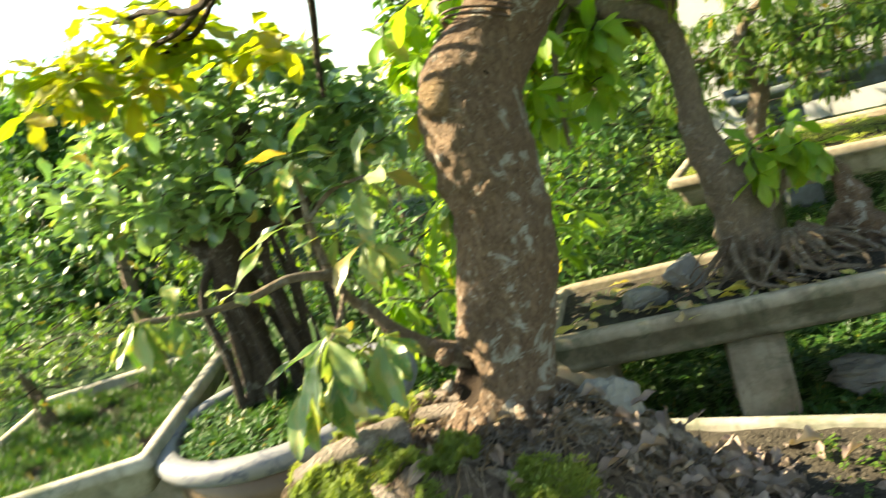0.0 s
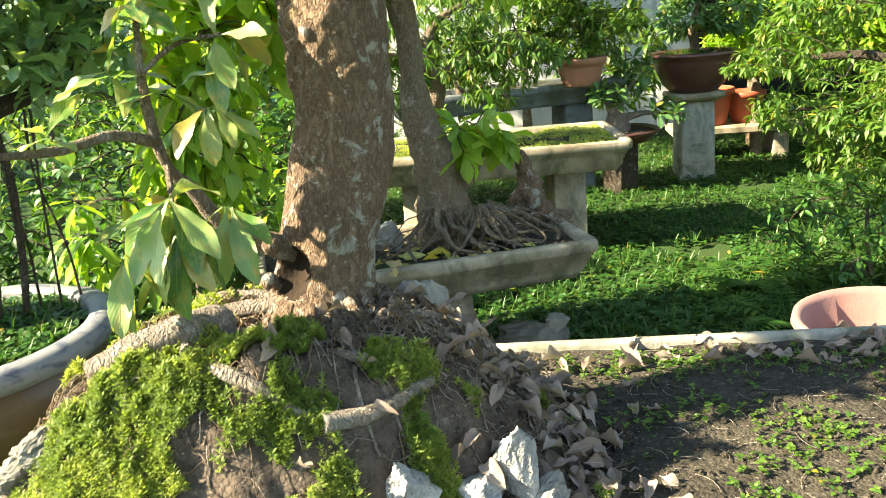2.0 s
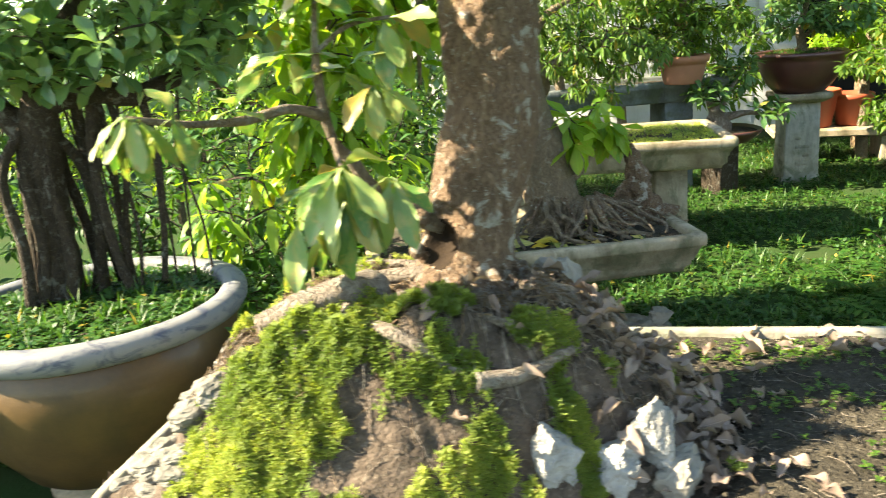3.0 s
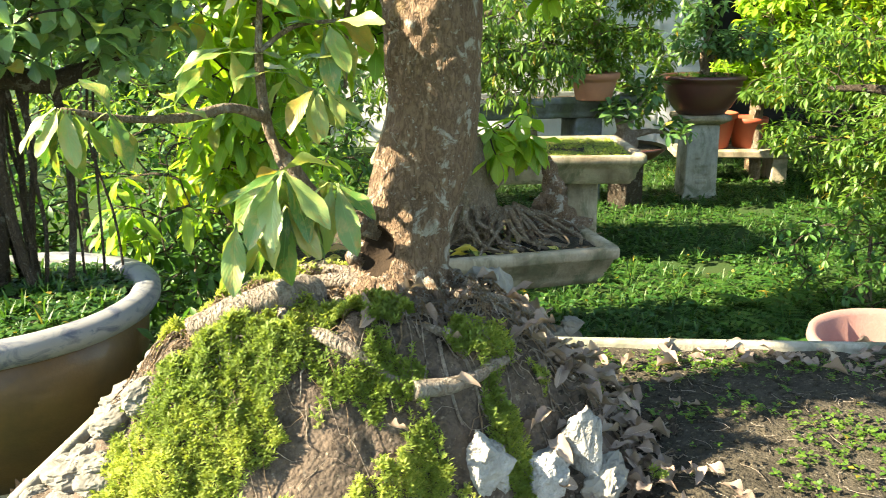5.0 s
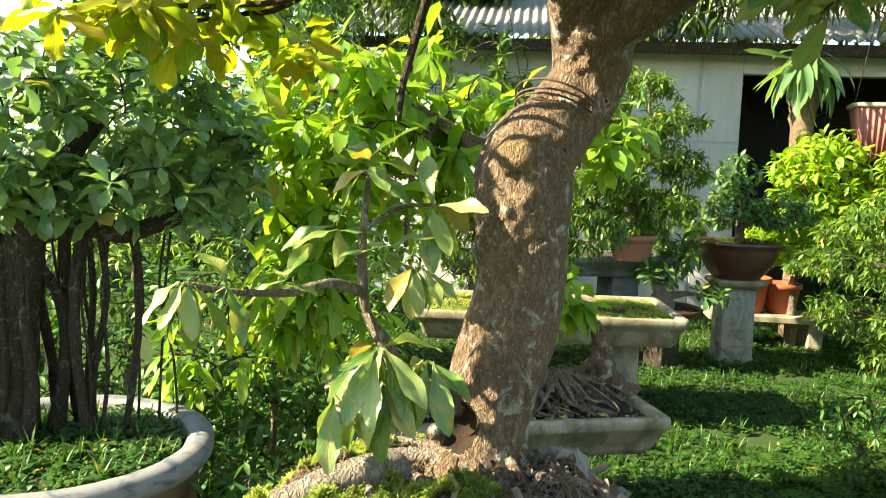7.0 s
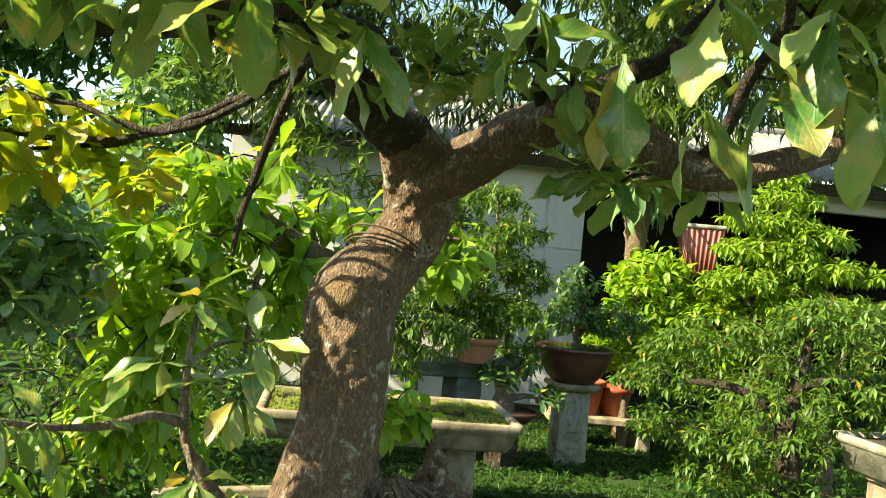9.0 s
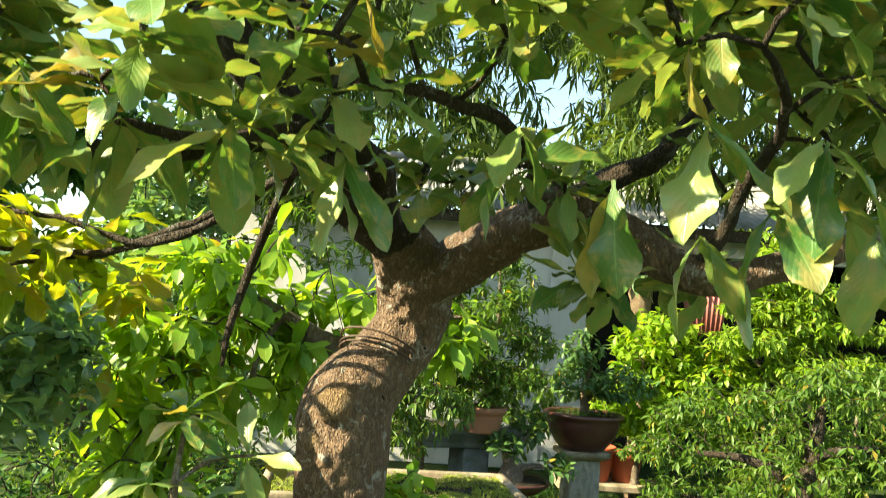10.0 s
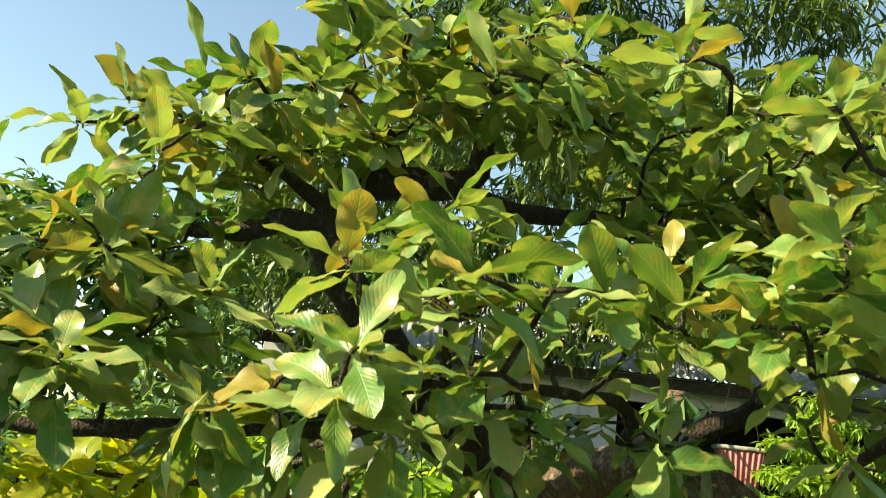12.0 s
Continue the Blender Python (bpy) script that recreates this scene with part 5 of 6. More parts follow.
plant("leafy_bush", "tangle of narrow-leaved greenery beside the clay pot", (1.95, 5.15, 0.78),
      [[(1.95, 5.15, 0.77, 0.04), (1.93, 5.12, 0.95, 0.03), (2.0, 5.08, 1.2, 0.015)]], [((1.95, 5.08, 1.12), (0.40, 0.25, 0.20)), ((3.02, 5.0, 1.10), (0.22, 0.2, 0.18)), ((2.1, 5.2, 1.5), (0.35, 0.2, 0.2))], 260, K_narrow, 0.085, (7, 10), (45, 115), 0.6, 80, 33, category="shrub")


def clay_pots():
    at = (2.72, 4.86)
    t = thing("clay_pot", (*at, 0.80), "terracotta flower pot standing on a painted tray", "plant pot")
    part("pot", lathe([(0.12, 0.782), (0.125, 0.79), (0.15, 0.90), (0.155, 0.92), (0.172, 0.925), (0.175, 0.965), (0.165, 0.97), (0.150, 0.96), (0.14, 0.90)], at, M_terracotta, 32), M_terracotta, t)
    soil_disc(at, 0.15, 0.935, M_soil, t)
    m = pose(4.42, 5.22, 0, 0, 0, -30)
    b = Geo()
    box(b, (-0.55, -0.2, 0.22), (0.45, 0.2, 0.28), m, 0.01)
    bench = thing("low_bench", (4.42, 5.22, 0), "low weathered slab bench with stacked pots on it", "bench")
    part("slab", b, M_concrete, bench, smooth=False)
    for x in (-0.4, 0.3):
        g = Geo()
        box(g, (x - 0.06, -0.16, 0), (x + 0.06, 0.16, 0.219), m, 0.01)
        part("leg", g, M_concrete, bench, smooth=False)
    for x, y, z, s in ((-0.22, 0.0, 0.281, 1.0), (0.06, 0.03, 0.281, 0.85)):
        p = moved([(x, y, 0)], m)[0]
        q = thing("plastic_pot", (p[0], p[1], z), "orange-red plastic flower pot on a low bench", "plant pot", "red plastic pots")
        part("pot", lathe([(0.12 * s, z), (0.13 * s, z + 0.01), (0.17 * s, z + 0.24 * s), (0.19 * s, z + 0.245 * s), (0.19 * s, z + 0.29 * s), (0.175 * s, z + 0.295 * s), (0.16 * s, z + 0.2 * s)], p, M_plastic, 32, 0.001), M_plastic, q)
        soil_disc(p, 0.165 * s, z + 0.25 * s, M_soil, q)
    at = (2.98, 4.80)
    t = thing("saucer_pot", (*at, 0), "low brown bowl on a block holding knobbly root plants", "plant pot")
    part("bowl", lathe([(0.12, 0.36), (0.2, 0.37), (0.27, 0.43), (0.28, 0.45), (0.265, 0.455), (0.24, 0.43), (0.15, 0.40)], at, M_glaze, 36), M_glaze, t)
    soil_disc(at, 0.25, 0.435, M_soil, t)
    g = Geo()
    box(g, (-0.09, -0.09, 0), (0.09, 0.09, 0.359), pose(*at, 0, 0, 0, 12), 0.01)
    part("block", g, M_bark_dark_shade, t)


clay_pots()
plant("desert_rose", "knobbly pale root stock with rosettes of pale-edged leaves", (2.98, 4.80, 0.44),
      [[(2.96, 4.80, 0.42, 0.10), (2.95, 4.79, 0.50, 0.085), (2.92, 4.78, 0.58, 0.045), (2.86, 4.77, 0.66, 0.02)], [(2.96, 4.78, 0.52, 0.04), (3.08, 4.69, 0.56, 0.02), (3.19, 4.60, 0.55, 0.01)], [(2.96, 4.80, 0.55, 0.03), (3.04, 4.82, 0.68, 0.02), (3.11, 4.80, 0.78, 0.01)]],
      [((2.86, 4.76, 0.70), (0.16, 0.14, 0.10)), ((3.21, 4.56, 0.58), (0.14, 0.12, 0.07)), ((3.11, 4.78, 0.82), (0.14, 0.12, 0.12))], 40, K_blue, 0.10, (6, 9), (35, 90), 0.05, 100, 34, category="plant", bark=M_root)
plant("bowl_bonsai", "small bushy tree with soft blue-green leaves in a glazed bowl", (3.68, 4.87, 0.89),
      [[(3.66, 4.87, 0.88, 0.05), (3.68, 4.86, 0.95, 0.035), (3.64, 4.84, 1.10, 0.025), (3.70, 4.82, 1.30, 0.012)], [(3.66, 4.85, 1.0, 0.02), (3.82, 4.75, 1.15, 0.012), (4.0, 4.65, 1.22, 0.006)]],
      [((3.62, 4.85, 1.16), (0.30, 0.24, 0.16)), ((3.90, 4.70, 1.16), (0.30, 0.24, 0.14)), ((3.62, 4.85, 1.42), (0.16, 0.16, 0.16))], 150, K_blue, 0.085, (5, 9), (40, 110), 0.35, 100, 35)
plant("spreading_bonsai", "broad low bonsai with layered pads of fine bright leaves", (3.0, 2.45, 0.0),
      [[(2.98, 2.46, 0.0, 0.085), (2.97, 2.46, 0.3, 0.062), (3.0, 2.44, 0.6, 0.055), (2.96, 2.46, 0.85, 0.05), (3.02, 2.44, 1.1, 0.035), (3.05, 2.42, 1.35, 0.015)], [(2.98, 2.46, 0.9, 0.03), (2.80, 2.66, 1.0, 0.022), (2.62, 2.88, 1.0, 0.012)], [(3.0, 2.44, 1.05, 0.028), (3.2, 2.3, 1.1, 0.02), (3.45, 2.15, 1.1, 0.01)], [(2.97, 2.46, 0.75, 0.025), (2.85, 2.8, 0.75, 0.016), (2.8, 3.05, 0.74, 0.008)]],
      [((2.80, 2.76, 1.26), (0.36, 0.30, 0.10)), ((3.15, 2.35, 1.38), (0.42, 0.30, 0.13)), ((2.62, 2.95, 1.0), (0.28, 0.28, 0.09)), ((3.20, 2.35, 1.08), (0.36, 0.30, 0.09)), ((2.78, 3.02, 0.76), (0.26, 0.25, 0.08)), ((3.05, 2.80, 0.55), (0.34, 0.30, 0.14)), ((2.95, 3.1, 1.15), (0.3, 0.3, 0.1)), ((2.72, 2.6, 0.75), (0.2, 0.2, 0.08)), ((3.5, 2.2, 0.9), (0.4, 0.3, 0.3)), ((2.82, 2.4, 0.9), (0.22, 0.2, 0.16)), ((2.85, 2.5, 0.5), (0.25, 0.25, 0.2))], 950, K_fine, 0.066, (7, 11), (45, 115), 0.5, 150, 36, thin=0.0014, bark=M_bark_dark_shade)
plant("low_shrub", "dark dense shrub at the edge of the lawn", (2.75, 2.55, 0.0),
      [[(2.75, 2.55, 0.0, 0.02), (2.72, 2.55, 0.2, 0.012), (2.7, 2.55, 0.4, 0.006)]], [((2.62, 2.62, 0.26), (0.36, 0.36, 0.24)), ((3.0, 2.2, 0.35), (0.4, 0.4, 0.32))], 240, K_dark, 0.055, (5, 9), (40, 110), 0.2, 60, 37, category="shrub")


def grey_pot():
    m = pose(3.22, 2.02, 0, 0, 0, -20)
    t = thing("grey_pot", (3.22, 2.02, 0), "square grey concrete pot with moulded corners on a stand", "plant pot")
    v, f = loft([rounded(0.34, 0.34, 0.03, 0.70), rounded(0.40, 0.40, 0.03, 0.82), rounded(0.44, 0.44, 0.03, 0.83), rounded(0.44, 0.44, 0.03, 0.862), rounded(0.38, 0.38, 0.02, 0.864), rounded(0.36, 0.36, 0.02, 0.80)])
    part("body", Geo().add(moved(v, m), f), M_concrete_pale, t)
    v, f = loft([rounded(0.28, 0.28, 0.02, 0.0), rounded(0.22, 0.22, 0.02, 0.06), rounded(0.2, 0.2, 0.02, 0.66), rounded(0.3, 0.3, 0.02, 0.699)])
    part("stand", Geo().add(moved(v, m), f), M_concrete, t)
    g = Geo()
    v, f = loft([rounded(0.37, 0.37, 0.02, 0.84), rounded(0.1, 0.1, 0.02, 0.855)])
    part("soil", g.add(moved(v, m), f), M_soil, t)


grey_pot()
plant("umbrella_tree", "bushy shrub with bright finger-like leaves before the doorway", (4.50, 5.10, 0.0),
      [[(4.5, 5.1, 0.0, 0.05), (4.48, 5.1, 0.6, 0.035), (4.5, 5.08, 1.1, 0.025), (4.48, 5.06, 1.5, 0.01)]], [((4.62, 5.02, 1.45), (0.42, 0.36, 0.36)), ((4.45, 5.0, 0.95), (0.5, 0.4, 0.25)), ((4.95, 4.65, 1.10), (0.45, 0.4, 0.42))], 460, K_fresh, 0.12, (7, 10), (55, 100), 0.25, 100, 38, category="shrub")
plant("feathery_tree", "light green feathery tree with flat tiers of tiny leaves", (5.25, 4.25, 0.0),
      [[(5.25, 4.25, 0.0, 0.07), (5.2, 4.25, 0.7, 0.05), (5.25, 4.25, 1.4, 0.04), (5.2, 4.25, 2.3, 0.012)], [(5.22, 4.25, 1.2, 0.02), (4.95, 4.4, 1.5, 0.01)], [(5.22, 4.25, 1.4, 0.02), (5.6, 3.95, 1.7, 0.01)]],
      [((5.20, 4.25, 2.46), (0.20, 0.20, 0.07)), ((5.25, 4.22, 2.28), (0.34, 0.30, 0.08)), ((5.15, 4.28, 2.08), (0.46, 0.36, 0.08)), ((5.40, 4.12, 1.98), (0.50, 0.38, 0.08)), ((5.15, 4.25, 1.84), (0.58, 0.42, 0.08)), ((5.50, 4.0, 1.72), (0.60, 0.42, 0.09)), ((5.05, 4.25, 1.58), (0.58, 0.42, 0.10)), ((5.5, 3.9, 1.38), (0.7, 0.5, 0.14))], 1050, K_feather, 0.10, (7, 11), (50, 110), 0.45, 60, 39)
plant("yellow_shrub", "sunlit shrub with yellowish strap leaves", (5.0, 3.5, 0.0),
      [[(5.0, 3.5, 0.0, 0.05), (5.0, 3.5, 0.6, 0.03), (5.0, 3.45, 1.1, 0.012)]], [((4.9, 3.55, 1.10), (0.60, 0.45, 0.26)), ((5.3, 3.1, 1.2), (0.5, 0.4, 0.3)), ((4.6, 3.7, 0.7), (0.5, 0.4, 0.3)), ((4.3, 3.4, 0.6), (0.5, 0.4, 0.35)), ((4.4, 4.2, 0.6), (0.5, 0.4, 0.35))], 560, K_narrow, 0.10, (6, 9), (30, 100), 0.3, 60, 40, category="shrub")
plant("long_leaf_sapling", "sapling with long drooping fresh green leaves", (-0.10, 3.15, 0.0),
      [[(-0.10, 3.15, 0.0, 0.018), (-0.10, 3.12, 0.4, 0.014), (-0.06, 3.05, 0.8, 0.010), (-0.05, 2.98, 1.05, 0.005)]], [((-0.05, 2.95, 0.95), (0.24, 0.22, 0.16)), ((0.10, 2.95, 0.80), (0.25, 0.2, 0.14)), ((-0.3, 3.0, 0.72), (0.25, 0.2, 0.16))], 42, K_long, 0.15, (6, 10), (35, 105), 0.55, 150, 41, category="shrub")
plant("dark_undergrowth", "dark leafy undergrowth growing between the pots", (-0.20, 3.30, 0.0),
      [[(-0.2, 3.3, 0.0, 0.012), (-0.2, 3.28, 0.3, 0.008), (-0.22, 3.25, 0.6, 0.004)]], [((-0.25, 3.15, 0.38), (0.42, 0.35, 0.34)), ((-0.30, 2.35, 0.35), (0.14, 0.18, 0.22)), ((-0.1, 2.3, 0.3), (0.3, 0.25, 0.25)), ((-0.4, 3.6, 0.6), (0.6, 0.3, 0.4)), ((-1.2, 3.5, 0.45), (0.6, 0.3, 0.42)), ((0.38, 3.62, 0.50), (0.34, 0.28, 0.34)), ((0.40, 3.75, 0.85), (0.30, 0.25, 0.22)), ((0.15, 3.50, 0.40), (0.25, 0.25, 0.30))], 900, K_dark, 0.07, (5, 9), (40, 110), 0.25, 120, 42, category="shrub")
plant("yellow_green_shrub", "fine sunlit yellow-green shrub behind the banyan", (-0.6, 4.5, 0.0),
      [[(-0.6, 4.5, 0.0, 0.03), (-0.6, 4.5, 0.5, 0.02), (-0.55, 4.5, 1.0, 0.01)]], [((-0.7, 4.45, 0.75), (0.7, 0.4, 0.4)), ((0.2, 4.6, 0.6), (0.45, 0.4, 0.35)), ((-1.5, 4.6, 0.8), (0.6, 0.5, 0.4)), ((1.05, 5.05, 0.55), (0.4, 0.3, 0.35)), ((1.55, 4.95, 0.49), (0.3, 0.3, 0.3))], 620, K_feather, 0.065, (6, 9), (40, 110), 0.25, 60, 43, category="shrub")
plant("broad_shrub", "big dark-green shrub with glossy leaves behind the pots", (0.2, 5.8, 0.0),
      [[(0.2, 5.8, 0.0, 0.06), (0.2, 5.8, 0.8, 0.04), (0.25, 5.75, 1.5, 0.015)], [(0.2, 5.8, 0.7, 0.03), (-0.6, 5.9, 1.2, 0.01)]], [((0.1, 5.6, 1.35), (0.75, 0.5, 0.5)), ((-0.9, 5.7, 1.2), (0.7, 0.5, 0.55)), ((0.5, 5.5, 0.7), (0.6, 0.4, 0.4)), ((0.95, 5.7, 1.0), (0.5, 0.4, 0.5))], 520, K_ficus, 0.10, (5, 9), (40, 110), 0.2, 60, 44, category="shrub", wild=0.5)
plant("pale_shrub", "tall shrub with soft grey-green leaves", (-2.3, 4.6, 0.0),
      [[(-2.3, 4.6, 0.0, 0.06), (-2.3, 4.6, 0.8, 0.04), (-2.2, 4.5, 1.4, 0.012)]], [((-2.2, 4.4, 1.1), (0.8, 0.6, 0.55)), ((-1.6, 4.9, 1.25), (0.7, 0.5, 0.5)), ((-3.0, 3.9, 0.9), (0.6, 0.6, 0.5))], 480, K_blue, 0.08, (5, 9), (40, 110), 0.25, 60, 45, category="shrub", wild=0.5)
plant("dry_conifer", "feathery brownish-green low bonsai in the pale tray", (-2.0, 3.0, 0.57),
      [[(-2.0, 3.0, 0.55, 0.04), (-1.98, 2.98, 0.7, 0.03), (-1.95, 2.9, 0.85, 0.012)]], [((-1.95, 2.95, 0.85), (0.40, 0.35, 0.14)), ((-2.3, 2.8, 0.9), (0.35, 0.35, 0.18)), ((-1.8, 3.3, 0.85), (0.3, 0.3, 0.14))], 260, K_narrow, 0.05, (7, 11), (30, 110), 0.1, 60, 46)


# ---- backdrop of trees ----
def grove(name, label, boxes, count, kind, size, seed, sag=0.8):
    r = np.random.RandomState(seed)
    g, forms = Geo(), kind[0]
    vol = np.array([np.prod(np.array(hi) - np.array(lo)) for lo, hi in boxes])
    mats = []
    for k in r.choice(len(boxes), count, p=vol / vol.sum()):
        lo, hi = np.array(boxes[k][0]), np.array(boxes[k][1])
        p = lo + (hi - lo) * r.uniform(0, 1, 3)
        q = un(p[0], p[1], p[2])
        if fnoise(q, 0.9, 2) < -0.05:
            continue
        mats += rosette(r, q, (0.3 * r.randn(), 0.3 * r.randn(), 0.6), r.randint(4, 8), size, (40, 120), sag)
    for i, s in enumerate(forms):
        g.scatter(s, mats[i :: len(forms)])
    return solo(name, g, kind[2], label, "trees", kind="stuff")


plant("wall_shrub", "tall leafy shrub growing before the white wall", tuple(un(-0.2, 7.4)),
      [[(*un(-0.2, 7.4), 0.05), (*un(-0.2, 7.4, 0.9), 0.03), (*un(-0.1, 7.4, 1.7), 0.012)]], [(tuple(un(-0.3, 7.3, 1.6)), (0.6, 0.5, 0.6)), (tuple(un(0.3, 7.3, 1.9)), (0.5, 0.4, 0.5)), (tuple(un(-1.2, 7.3, 2.3)), (0.7, 0.4, 0.4)), (tuple(un(0.5, 7.2, 0.9)), (0.6, 0.5, 0.5)), (tuple(un(-1.0, 7.3, 0.7)), (0.5, 0.4, 0.4)), (tuple(un(-0.2, 7.3, 2.0)), (0.4, 0.35, 0.3))], 560, K_fine, 0.13, (6, 10), (40, 110), 0.4, 60, 47, category="shrub")
plant("corner_tree", "leafy tree with glossy leaves at the corner of the house", tuple(un(-2.7, 7.3)),
      [[(*un(-2.7, 7.3), 0.07), (*un(-2.7, 7.3, 1.0), 0.05), (*un(-2.6, 7.3, 2.2), 0.02)]], [(tuple(un(-2.6, 7.2, 1.9)), (0.8, 0.6, 0.6)), (tuple(un(-3.3, 7.2, 1.3)), (0.8, 0.6, 0.6)), (tuple(un(-2.2, 7.0, 1.0)), (0.5, 0.5, 0.5)), (tuple(un(-2.7, 7.2, 2.7)), (0.6, 0.5, 0.4))], 480, K_ficus, 0.15, (5, 9), (40, 110), 0.3, 60, 48, wild=0.5)
grove("bamboo_grove", "tall bamboo leaves hanging behind the roof", [((-1.6, 10.8, 1.5), (13.0, 12.2, 10.5)), ((6.5, 7.5, 0.0), (11.0, 10.8, 8.0))], 21000, K_bamboo, 0.44, 51)
grove("overhanging_bamboo", "fine bamboo sprays hanging before the roof edge", [((-2.6, 7.0, 2.6), (-1.4, 8.1, 5.0)), ((-1.4, 7.6, 3.75), (1.0, 8.3, 5.5)), ((-0.25, 7.5, 2.85), (1.2, 8.1, 4.2)), ((1.0, 6.8, 3.0), (6.5, 8.1, 6.0))], 8000, K_bamboo, 0.26, 54)
grove("hedge", "dense dark hedge closing the garden", [((-9.0, 7.2, 0.0), (-2.9, 8.4, 1.75)), ((-11.0, 2.0, 0.0), (-7.5, 7.2, 2.2)), ((-16.0, 6.5, 0.0), (-8.0, 8.2, 3.2))], 6200, K_far, 0.16, 52, 0.3)
grove("tall_trees", "dark tall trees at the side of the house", [((-6.2, 9.2, 0.0), (-1.0, 10.4, 4.5)), ((-11.0, 5.0, 0.0), (-8.2, 8.0, 2.8))], 7000, K_far, 0.26, 53, 0.4)


def bamboo_stems():
    r = np.random.RandomState(8)
    for _ in range(26):
        p = un(r.uniform(-0.5, 9.0), r.uniform(11.2, 12.6))
        top = r.uniform(4.5, 8.0)
        rows = [(p[0] + 0.25 * (z / top) ** 2 * r.uniform(-1, 1), p[1], z, 0.03 * (1 - 0.5 * z / top)) for z in np.linspace(0, top, 9)]
        solo("bamboo_stem", Geo().add(*tube(rows, 7)), M_bamboo_stem, "tall green-grey bamboo stem behind the roof", "bamboo", "bamboo stems")


M_bamboo_stem = plain("bamboo_cane", (0.16, 0.18, 0.07), (0.10, 0.11, 0.05), 5, 0.5, 0.1)
bamboo_stems()


# ---- moss, weeds and grass ----
def sprig(leaves, size, tilt, wide, seed, up=0.3):
    """A small tuft of leaves as one template."""
    r = np.random.RandomState(seed)
    leaf = leaf_shape(wide, 0.6, 0.25, 0.15, 0.0, 0.0, across=2, along=2, seed=seed)
    g = Geo()
    for i in range(leaves):
        a = 6.28 * i / leaves + r.uniform(-0.5, 0.5)
        e = radians(tilt + r.uniform(-25, 25))
        d = (math.cos(a) * math.cos(e), math.sin(a) * math.cos(e), math.sin(e))
        g.scatter(leaf, [aim((0, 0, up * r.uniform(0.2, 1.0)), d, size * r.uniform(0.7, 1.1))])
    v, l, s, uv = np.concatenate(g.v), np.concatenate(g.loops), np.concatenate(g.sizes), np.concatenate(g.uv)
    faces, k = [], 0
    for n in s:
        faces.append(tuple(l[k : k + n]))
        k += n
    per = np.zeros((len(v), 2))
    per[l] = uv
    return v, faces, per


def tufts(name, label, category, places, forms, material, size, r, parent=None):
    mats = []
    for x, y, z in places:
        m = np.array(pose(x, y, z, r.uniform(-15, 15), r.uniform(-15, 15), r.uniform(0, 360)))
        m[:3, :3] *= size * r.uniform(0.6, 1.25)
        mats.append(m)
    g = Geo()
    for i, f in enumerate(forms):
        g.scatter(f, mats[i :: len(forms)])
    if parent:
        return part(name, g, material, parent, label, kind="stuff")
    return solo(name, g, material, label, category, kind="stuff")


r6 = np.random.RandomState(77)
CLOVER = [sprig(5, 1.0, 25, 0.75, 60 + i, 0.9) for i in range(3)]
GRASS = [sprig(6, 1.6, 60, 0.10, 70 + i, 0.1) for i in range(3)]
MOSS = [sprig(8, 1.0, 34, 0.36, 80 + i, 1.0) for i in range(3)]

MOSSY = ((-0.34, 1.27, 0.12, 0.11, 1.0), (-0.46, 1.22, 0.12, 0.14, 0.9), (-0.20, 1.28, 0.07, 0.07, 0.8), (-0.13, 1.175, 0.08, 0.035, 0.8), (-0.10, 1.28, 0.05, 0.05, 0.7), (0.05, 1.225, 0.075, 0.03, 0.9), (0.06, 1.13, 0.035, 0.07, 1.0), (-0.10, 1.10, 0.035, 0.04, 0.9), (-0.22, 1.50, 0.10, 0.05, 0.6),
         (-0.40, 1.06, 0.14, 0.08, 0.9), (-0.20, 1.05, 0.10, 0.06, 0.6), (-0.56, 1.10, 0.10, 0.10, 0.8), (-0.40, 1.50, 0.08, 0.05, 0.7), (0.30, 1.06, 0.05, 0.03, 0.5))
BARE = ((-0.285, 1.205, 0.050, 0.032), (-0.33, 1.145, 0.085, 0.022), (-0.20, 1.145, 0.045, 0.025), (0.0, 1.16, 0.03, 0.05), (-0.17, 1.235, 0.025, 0.02))


def mossy(x, y):
    """How much moss grows at a place of the mound, about 0 to 1."""
    cover = max(k * math.exp(-(((x - cx) / rx) ** 2 + ((y - cy) / ry) ** 2)) for cx, cy, rx, ry, k in MOSSY)
    bald = max(math.exp(-(((x - cx) / rx) ** 2 + ((y - cy) / ry) ** 2)) for cx, cy, rx, ry in BARE)
    return cover - 0.32 * bald + 0.40 * fnoise((x, y, 9), 15, 4)


spots = []
while len(spots) < 19000:
    x, y = r6.uniform(-0.72, 0.36), r6.uniform(0.86, 1.66)
    z = height_soil(x, y)
    if math.hypot(x, y - 1.47) < 0.12 or z < 0.52:
        continue
    if mossy(x, y) > 0.25 + 0.22 * r6.rand():
        spots.append((x, y, z + 0.002 + 0.026 * max(0.0, fnoise((x, y, 2), 24, 3) + 0.15)))
tufts("moss", "bright yellow-green feathery moss on the root mound", "moss", spots, MOSS, M_moss, 0.0105, r6)

lawn_spots, grass_spots = [], []
while len(lawn_spots) < 34000:
    u, n = r6.uniform(-3.0, 4.5), 1.85 + 6.0 * r6.rand() ** 1.8
    p = un(u, n)
    if fnoise((p[0], p[1], 2), 2.2) > -0.8:
        (lawn_spots if r6.rand() < 0.80 else grass_spots).append((p[0], p[1], 0.02 * fnoise((p[0], p[1], 0), 0.8) + 0.006))
tufts("lawn_weeds", "low clover-like weeds covering the lawn", "ground cover", lawn_spots, CLOVER, M_grass, 0.033, r6)
